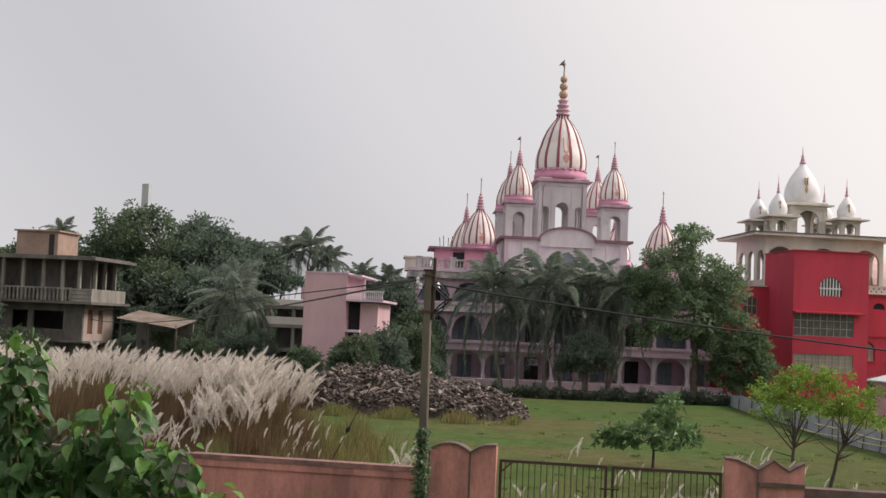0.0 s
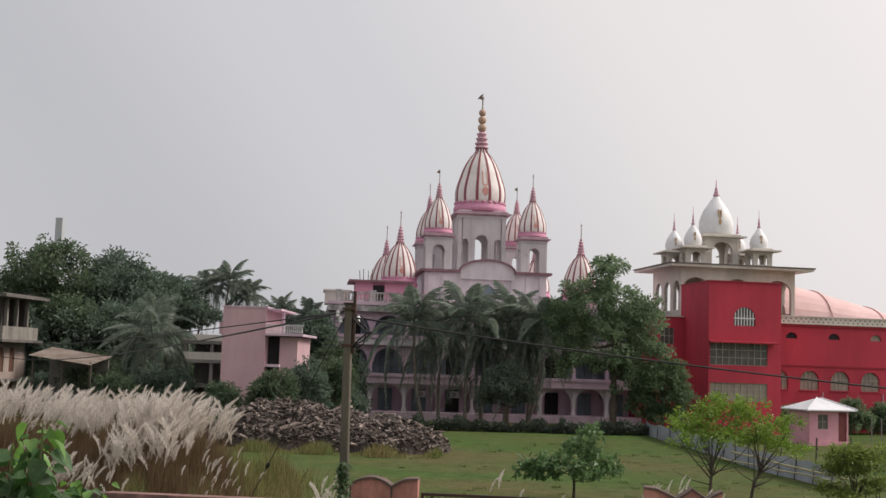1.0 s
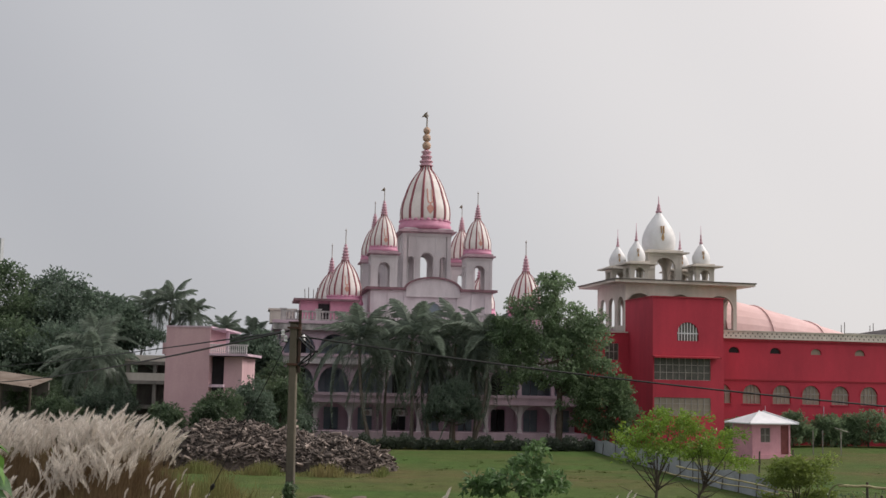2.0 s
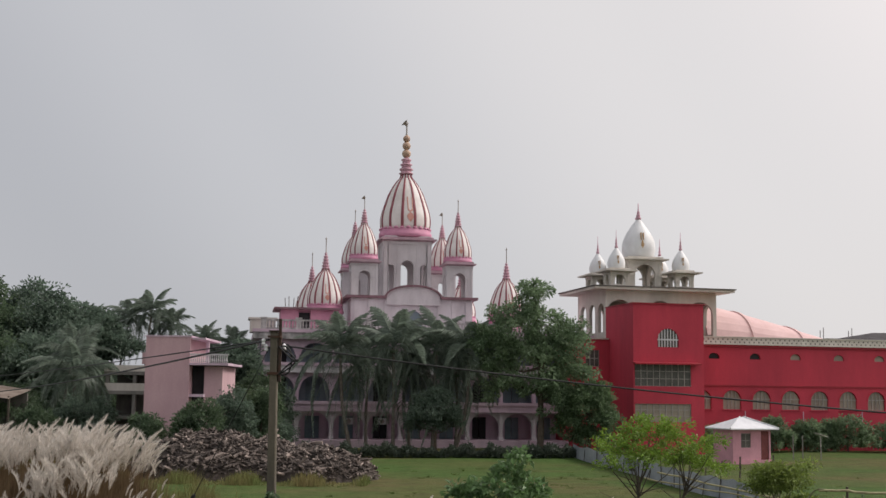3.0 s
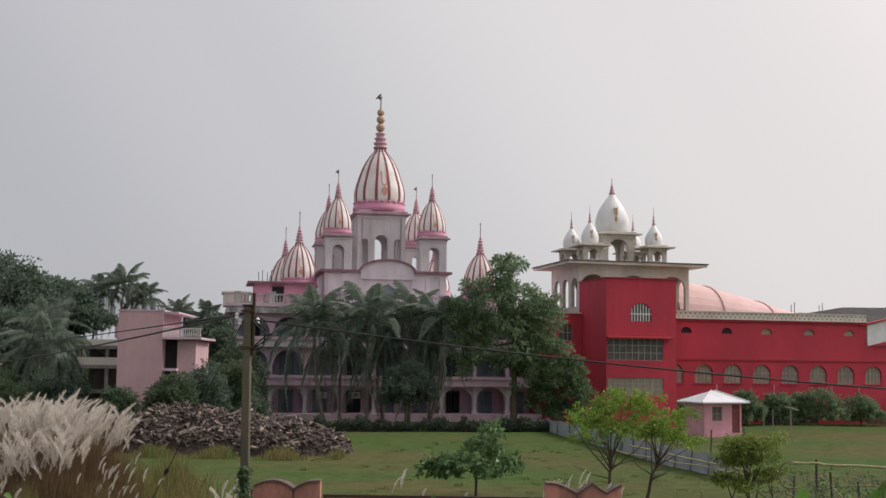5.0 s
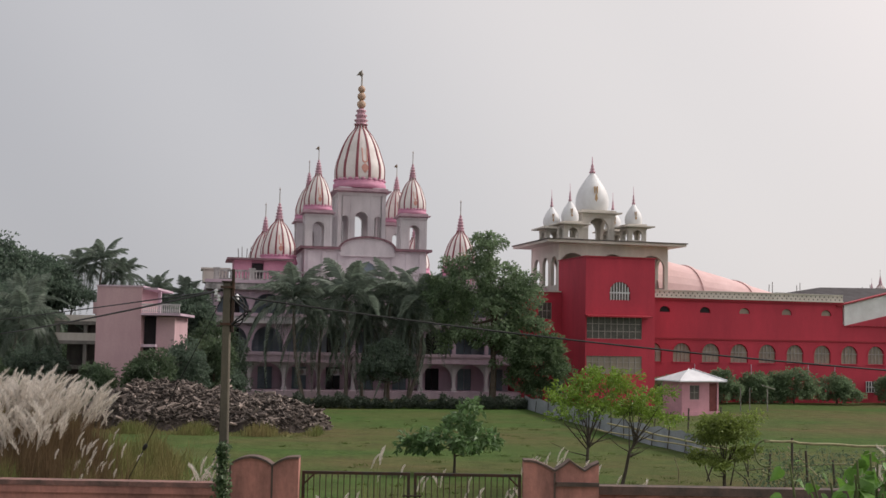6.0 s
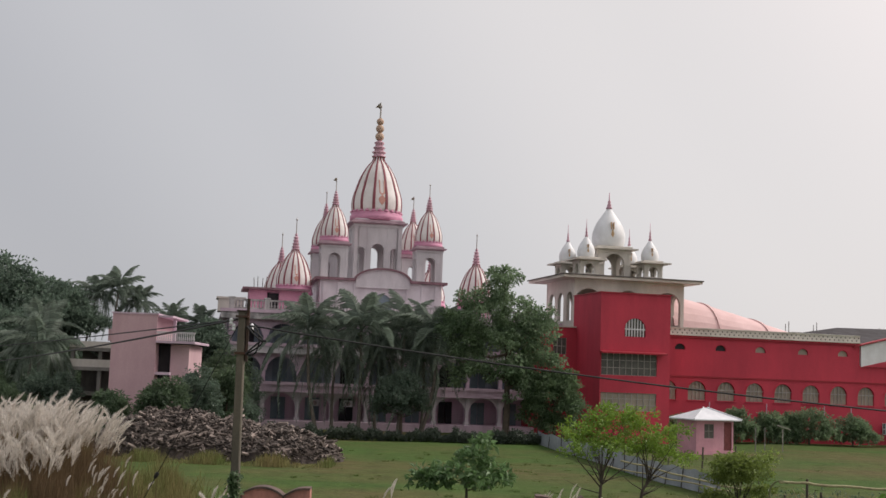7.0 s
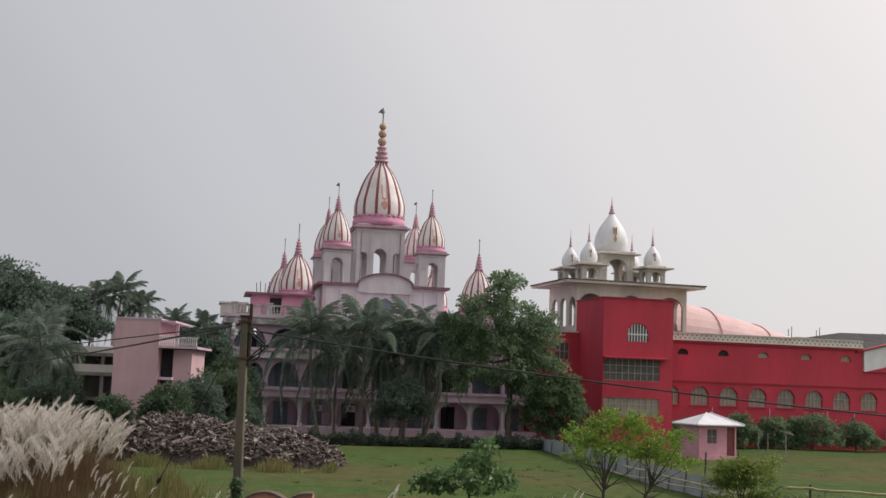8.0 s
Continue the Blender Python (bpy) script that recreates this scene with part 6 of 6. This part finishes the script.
for x, y, h in ((11.2, 38.1, 1.95), (12.3, 40, 1.4), (13.2, 40, 1.1), (14.6, 38.1, 1.95), (15.3, 40, 1.2), (16.4, 40, 1.35), (12.0, 58, 1.8), (14.5, 62, 1.7), (13.1, 55, 1.5), (11.8, 43, 1.0)):
    bm = bmesh.new()
    tube(bm, [(x, y, -0.1), (x + 0.08 * math.sin(x * 7), y, h)], 0.04, 6)
    part("post", bm, M_TWIG, rail_t)
bm = bmesh.new()
tube(bm, [(10.35 + 0.35 * math.cos(a), 38.0, 1.46 + 0.42 * math.sin(a)) for a in [0.9 + 4.2 * i / 16 for i in range(17)]], 0.03, 6)
tube(bm, [(10.2, 38, 0.9), (10.9, 38, 0.6), (11.4, 38, 0.9)], 0.025, 6)
part("creeper", bm, M_PETIOLE, rail_t, "looping pale green creeper")
rng = np.random.default_rng(9)
n = 2600
P = np.stack([rng.uniform(10.4, 18, n), rng.uniform(38, 42, n), rng.uniform(0, 1, n) ** 1.6 * 1.4], 1)
v, f = leaf_cloud(P, rng.normal(0, 0.6, (n, 3)) + np.array([0, 0, 0.4]), 0.13, rng, 0.5, 0.2)
mesh_from("creeper_leaves", v, f, M_LEAFDULL, rail_t, "dull green creeper leaves", kind="stuff")
plume_field("plume_grass", ((12.3, 16, 34, 37, 30), (4.0, 5.2, 28, 29, 6)), "scattered white plumes along the bamboo fence", 74, M_GREENSTALK, 0.7, 1.2, 0.1, 8)

# ---------------------------------------------------------------- pink guard hut
M_HUT = mat("pink_hut_paint", (0.62, 0.32, 0.38), 0.8, (0.5, 0.25, 0.30), 0.9, 0.1, 10)
hut = thing("guard_hut", (17.0, 84.1, 0), 22, "small pink hut with a white tin hipped roof", "hut")
bm = boxes((0, 0.75, 0, 0.15, -0.1, 2.35), (0.75, 1.65, 0, 0.15, -0.1, 1.05), (0.75, 1.65, 0, 0.15, 2.05, 2.35), (1.65, 2.6, 0, 0.15, -0.1, 2.35), (2.6, 3.35, 0, 0.15, 2.2, 2.35), (3.35, 3.5, 0, 0.15, -0.1, 2.35),
           (0, 0.15, 0.15, 3.0, -0.1, 2.35), (3.35, 3.5, 0.15, 3.0, -0.1, 2.35), (0.15, 3.35, 2.85, 3.0, -0.1, 2.35))
part("wall", bm, M_HUT, hut)
part("plinth", boxes((-0.08, 3.58, -0.1, -0.003, -0.1, 0.22)), M_HUT, hut)
grid_window(hut, 0.75, 1.65, 1.05, 2.05, 0, 2, 2, M_CONC, M_CONCDARK, recess=0.1, bar=0.06)
part("door", boxes((2.62, 3.33, 0.06, 0.1, 0.0, 2.2)), mat("dark_red_door", (0.20, 0.05, 0.05), 0.6, (0.13, 0.03, 0.03), 2, 0.1, 20), hut, "dark red wooden door")
bm = bmesh.new()
e = 0.5
q = [(-e, -e, 2.3), (3.5 + e, -e, 2.3), (3.5 + e, 3 + e, 2.3), (-e, 3 + e, 2.3)]
lo = [bm.verts.new(p) for p in q]
lo2 = [bm.verts.new((x, y, z + 0.08)) for x, y, z in q]
r1, r2 = bm.verts.new((1.6, 1.5, 3.15)), bm.verts.new((1.9, 1.5, 3.15))
bm.faces.new(lo[::-1])
for i in range(4):
    bm.faces.new((lo[i], lo[(i + 1) % 4], lo2[(i + 1) % 4], lo2[i]))
bm.faces.new((lo2[0], lo2[1], r2, r1))
bm.faces.new((lo2[1], lo2[2], r2))
bm.faces.new((lo2[2], lo2[3], r1, r2))
bm.faces.new((lo2[3], lo2[0], r1))
part("roof", bm, M_HUTROOF := mat("white_tin_roof", (0.70, 0.71, 0.74), 0.5, (0.58, 0.59, 0.62), 1.0, 0.06, 12), hut, "white tin hipped roof")
for x0, y0, x1, y1 in ((-e, -e, 1.6, 1.5), (3.5 + e, -e, 1.9, 1.5)):
    bm = bmesh.new()
    tube(bm, [(x0, y0, 2.41), (x1, y1, 3.18)], 0.05, 6)
    part("hip_ridge", bm, M_HUTROOF, hut)
hut.matrix_basis = hut.matrix_basis @ Matrix.Diagonal((0.88, 0.82, 1, 1))
stand = thing("pergola", (22.6, 90.0, 0), 12, "thin pale garden pergola posts beside the hut", "pergola")
for x in (0, 0.75, 2.2):
    part("post", boxes((x, x + 0.06, 0, 0.06, -0.1, 1.75 if x < 1 else 1.7)), M_CONC, stand)
bm = bmesh.new()
tube(bm, [(1.75, 0.03, 1.95), (2.85, 0.03, 1.65)], 0.035, 6)
part("rail", bm, M_CONC, stand)

# ---------------------------------------------------------------- pink house
M_HOUSEPINK = mat("house_pink_paint", (0.58, 0.39, 0.42), 0.85, (0.48, 0.31, 0.34), 0.45, 0.08, 8, streak=0.35)
house = thing("pink_house", (-23.25, 80.0, 0), 4, "plain pink two-storey house with a balcony", "house")
part("wall", boxes((0, 2.98, 0, 7, -0.1, 8.15)), M_HOUSEPINK, house, "tall blank pink wall block")
part("wall", boxes((2.98, 3.85, 0.9, 1.1, -0.1, 3.6), (3.85, 5.1, 0.9, 1.1, -0.1, 6.2), (4.9, 5.1, 1.1, 7, -0.1, 6.2), (2.98, 4.9, 6.8, 7.0, -0.1, 6.2)), M_HOUSEPINK, house)
# near-black sheet carries the shade of the recess
part("door", boxes((2.98, 3.85, 1.3, 1.36, 3.6, 6.2)), M_DARK, house, "recessed doorway, its shade a near-black sheet")
part("sunshade", boxes((2.98, 3.95, 0.15, 0.9, 4.12, 4.3)), M_PALEPINK, house)
part("balcony_slab", boxes((2.98, 5.6, -0.15, 6.9, 6.26, 6.42)), M_PALEPINK, house)
bm = boxes((2.98, 5.6, -0.12, -0.02, 6.94, 7.04))
rail = part("balustrade", bm, M_WHITE, house, "white balustrade")
post = part("baluster", lathe(bmesh.new(), [(0.03, 6.42), (0.06, 6.55), (0.03, 6.76), (0.05, 6.94)], 6), M_WHITE, rail, loc=(3.1, -0.07, 0))
for i in range(1, 18):
    again(post, rail, pose(3.1 + 2.4 * i / 17, -0.07, 0))
part("roof_slab", boxes((-0.06, 3.06, -0.06, 7.1, 8.15, 8.25), (3.06, 4.0, 0.1, 7.0, 8.0, 8.13)), M_PALEPINK, house)
part("column", boxes((3.7, 3.9, 2.2, 2.4, 6.42, 8.0)), M_PALEPINK, house)
part("side_balcony", boxes((-0.45, -0.02, 1.0, 2.0, 6.3, 7.1)), M_HOUSEPINK, house)
annex = thing("grey_annex", (-28.0, 86, 0), 0, "unfinished grey concrete house with open floors", "house")
for z in (2.4, 4.2, 5.6):
    part("floor_slab", boxes((0, 4.4, 0, 5, z, z + 0.25)), M_CONC, annex)
for x in (0.1, 2.1, 4.0):
    part("column", boxes((x, x + 0.25, 0.1, 0.35, -0.1, 5.6)), M_CONC, annex)
part("wall", boxes((0.2, 4.2, 2.5, 2.7, -0.1, 5.6)), M_CONCDARK, annex)
part("parapet", boxes((0, 4.4, 0, 0.15, 4.45, 5.0), (0, 4.4, 0, 0.15, 5.85, 6.3)), M_CREAM, annex)

# ---------------------------------------------------------------- weathered house with open verandah
M_OLDCONC = mat("old_grey_concrete", (0.30, 0.28, 0.25), 0.9, (0.15, 0.14, 0.125), 0.8, 0.15, 14, streak=0.4)
old = thing("weathered_house", (-53.1, 86.0, 0), 0, "weathered grey unfinished house with an open upper verandah", "house")
W_, D_ = 10.2, 6.2
part("wall", boxes((0, W_, D_ - 0.25, D_, -0.1, 8.7), (0, 0.25, 0.3, D_ - 0.25, -0.1, 8.7)), M_CONCDARK, old)
bm = bmesh.new()
for z0, z1, a, b in ((-0.1, 2.3, 0.9, 2.0), (2.45, 5.3, 3.3, 4.7)):
    prev = 0.25
    for x0, x1 in ((1.2, 2.4), (4.2, 5.6), (6.0, 8.6)):
        box(bm, prev, x0, 0.6, 0.85, z0, z1)
        box(bm, x0, x1, 0.6, 0.85, z0, a)
        box(bm, x0, x1, 0.6, 0.85, b, z1)
        prev = x1
    box(bm, prev, W_, 0.6, 0.85, z0, z1)
part("wall", bm, M_CONCDARK, old)
bm = bmesh.new()
for z0, z1, a, b in ((-0.1, 2.3, 0.8, 2.1), (2.45, 5.3, 3.0, 4.9)):
    prev = 0.85
    for y0, y1 in ((1.5, 2.4), (3.3, 4.2)):
        box(bm, W_ - 0.25, W_, prev, y0, z0, z1)
        box(bm, W_ - 0.25, W_, y0, y1, z0, a)
        box(bm, W_ - 0.25, W_, y0, y1, b, z1)
        prev = y1
    box(bm, W_ - 0.25, W_, prev, D_ - 0.25, z0, z1)
part("wall", bm, mat("pinkish_render", (0.42, 0.34, 0.30), 0.9, (0.30, 0.24, 0.21), 0.7, 0.12, 10, streak=0.4), old, "pale pinkish rendered side wall")
part("shutter", boxes((W_ - 0.16, W_ - 0.1, 1.5, 2.4, 3.0, 4.9), (W_ - 0.16, W_ - 0.1, 3.3, 4.2, 3.0, 4.9), (W_ - 0.16, W_ - 0.1, 1.5, 2.4, 0.8, 2.1), (W_ - 0.16, W_ - 0.1, 3.3, 4.2, 0.8, 2.1)), mat("brown_shutter", (0.16, 0.075, 0.05), 0.7, (0.1, 0.05, 0.035), 2, 0.1, 20), old, "brown wooden shutters")
part("floor_slab", boxes((-0.2, W_ + 0.5, -0.2, D_, 2.3, 2.44), (-0.4, W_ + 1.2, -0.5, D_ + 0.3, 5.3, 5.5)), M_CONCDARK, old)
part("roof_slab", boxes((-0.6, W_ + 1.5, -0.9, D_ + 0.5, 8.7, 8.92), (-0.3, W_ + 1.1, -0.6, D_ + 0.3, 8.92, 9.02)), M_CONCDARK, old)
for x in (0.3, 2.0, 3.7, 5.4, 7.1, 8.7, W_ - 0.1):
    part("column", boxes((x - 0.11, x + 0.11, -0.22, 0.04, 5.5, 8.7)), M_OLDCONC, old)
for y in (1.9, 3.6, 5.4):
    part("column", boxes((W_ + 0.1, W_ + 0.35, y - 0.12, y + 0.12, 5.5, 8.7)), M_OLDCONC, old)
bm = boxes((-0.3, W_ - 0.6, -0.42, -0.3, 6.42, 6.55))
for i in range(30):
    x = -0.2 + (W_ - 0.5) * i / 29
    lathe(bm, [(0.05, 5.5), (0.10, 5.75), (0.05, 6.1), (0.08, 6.42)], 6, x, -0.36)
part("balustrade", bm, M_OLDCONC, old, "stained concrete balustrade")
part("parapet", boxes((W_ - 0.6, W_ + 1.15, -0.45, -0.3, 5.5, 6.5), (W_ + 1.0, W_ + 1.15, -0.3, D_ - 0.6, 5.5, 6.5)), M_OLDCONC, old, "solid concrete balcony panel")
for z in (5.7, 6.0, 6.3):
    part("moulding", boxes((W_ - 0.5, W_ + 1.1, -0.48, -0.452, z, z + 0.05)), M_CONCDARK, old)
part("inner_wall", boxes((0.3, W_ - 0.6, 2.8, 3.0, 5.5, 8.7)), M_CONCDARK, old)
part("tank_room", boxes((4.25, 7.75, 0.6, 4.0, 9.02, 10.9)), M_BRICKRAW, old, "brown rendered rooftop room")
part("tank_door", boxes((7.05, 7.45, 0.52, 0.598, 9.02, 10.7)), M_DARK, old)
part("roof_slab", boxes((4.1, 7.95, 0.4, 4.15, 10.9, 11.02)), M_BRICKRAW, old)
shed = thing("tin_shed", (-37.0, 80.0, 0), -4, "low shed with a sloping rusty tin roof", "shed")
bm = bmesh.new()
row = []
for i in range(53):
    x = 4.7 * i / 52
    z = 4.75 - 0.12 * x + 0.035 * (i % 2)
    row.append((bm.verts.new((x, -0.2, z - 0.35)), bm.verts.new((x, 3.2, z + 0.25))))
for (p0, p1), (p2, p3) in zip(row, row[1:]):
    bm.faces.new((p0, p2, p3, p1))
bmesh.ops.solidify(bm, geom=bm.faces[:], thickness=0.03)
part("roof", bm, mat("rusty_tin", (0.20, 0.165, 0.14), 0.8, (0.12, 0.09, 0.07), 1.0, 0.12, 12), shed)
for x in (0.2, 2.4, 4.5):
    part("post", boxes((x, x + 0.12, 0.1, 0.22, -0.1, 4.0)), M_TWIG, shed)
part("wall", boxes((0.1, 4.6, 2.8, 2.95, -0.1, 4.2)), M_CONCDARK, shed)

# ---------------------------------------------------------------- distance
# tower colour set close to the sky's, so distance haze is painted in
tower = solid("distant_tower", boxes((-178.4, -175.9, 400, 402.5, 0, 51.3)), M_HAZEC := mat("far_concrete", (0.42, 0.44, 0.47), 0.9, (0.38, 0.40, 0.43), 0.2, 0.05, 2), "slim tower far beyond the trees, paled for haze", "tower")
far = thing("grey_building", (36.5, 133.0, 0), 12, "long low grey building with bare roof rods", "building")
part("wall", boxes((0, 26, 0, 8, -0.1, 10.0)), M_CREAM, far)
part("roof_slab", boxes((-0.5, 26.5, -0.5, 8.5, 10.0, 10.35), (1.0, 4.2, 0, 3, 10.35, 11.0)), M_CONC, far)
for i, x in enumerate((0.4, 0.8, 3.8, 4.2, 12.0, 13.0)):
    bm = bmesh.new()
    tube(bm, [(x, 0.5, 10.3), (x + 0.03, 0.5, 11.9 + 0.3 * (i % 2))], 0.04, 5)
    part("rod", bm, M_IRON, far)
shrine = thing("distant_shrine", (63.4, 170.0, 0), 0, "pale shrine with pink-ribbed spires beyond the hall", "shrine")
part("wall", boxes((-4, 6, 0, 8, -0.1, 11.4), (-4.3, 6.3, -0.3, 8.3, 11.4, 11.7)), M_WHITE, shrine)
striped_dome(shrine, 0.0, 1.6, 12.1, 0.95, 2.2, 12, (0.25, 2.1, 3, 0))
striped_dome(shrine, -1.25, 1.6, 12.0, 0.55, 1.6, 10, (0.16, 1.5, 3, 0))
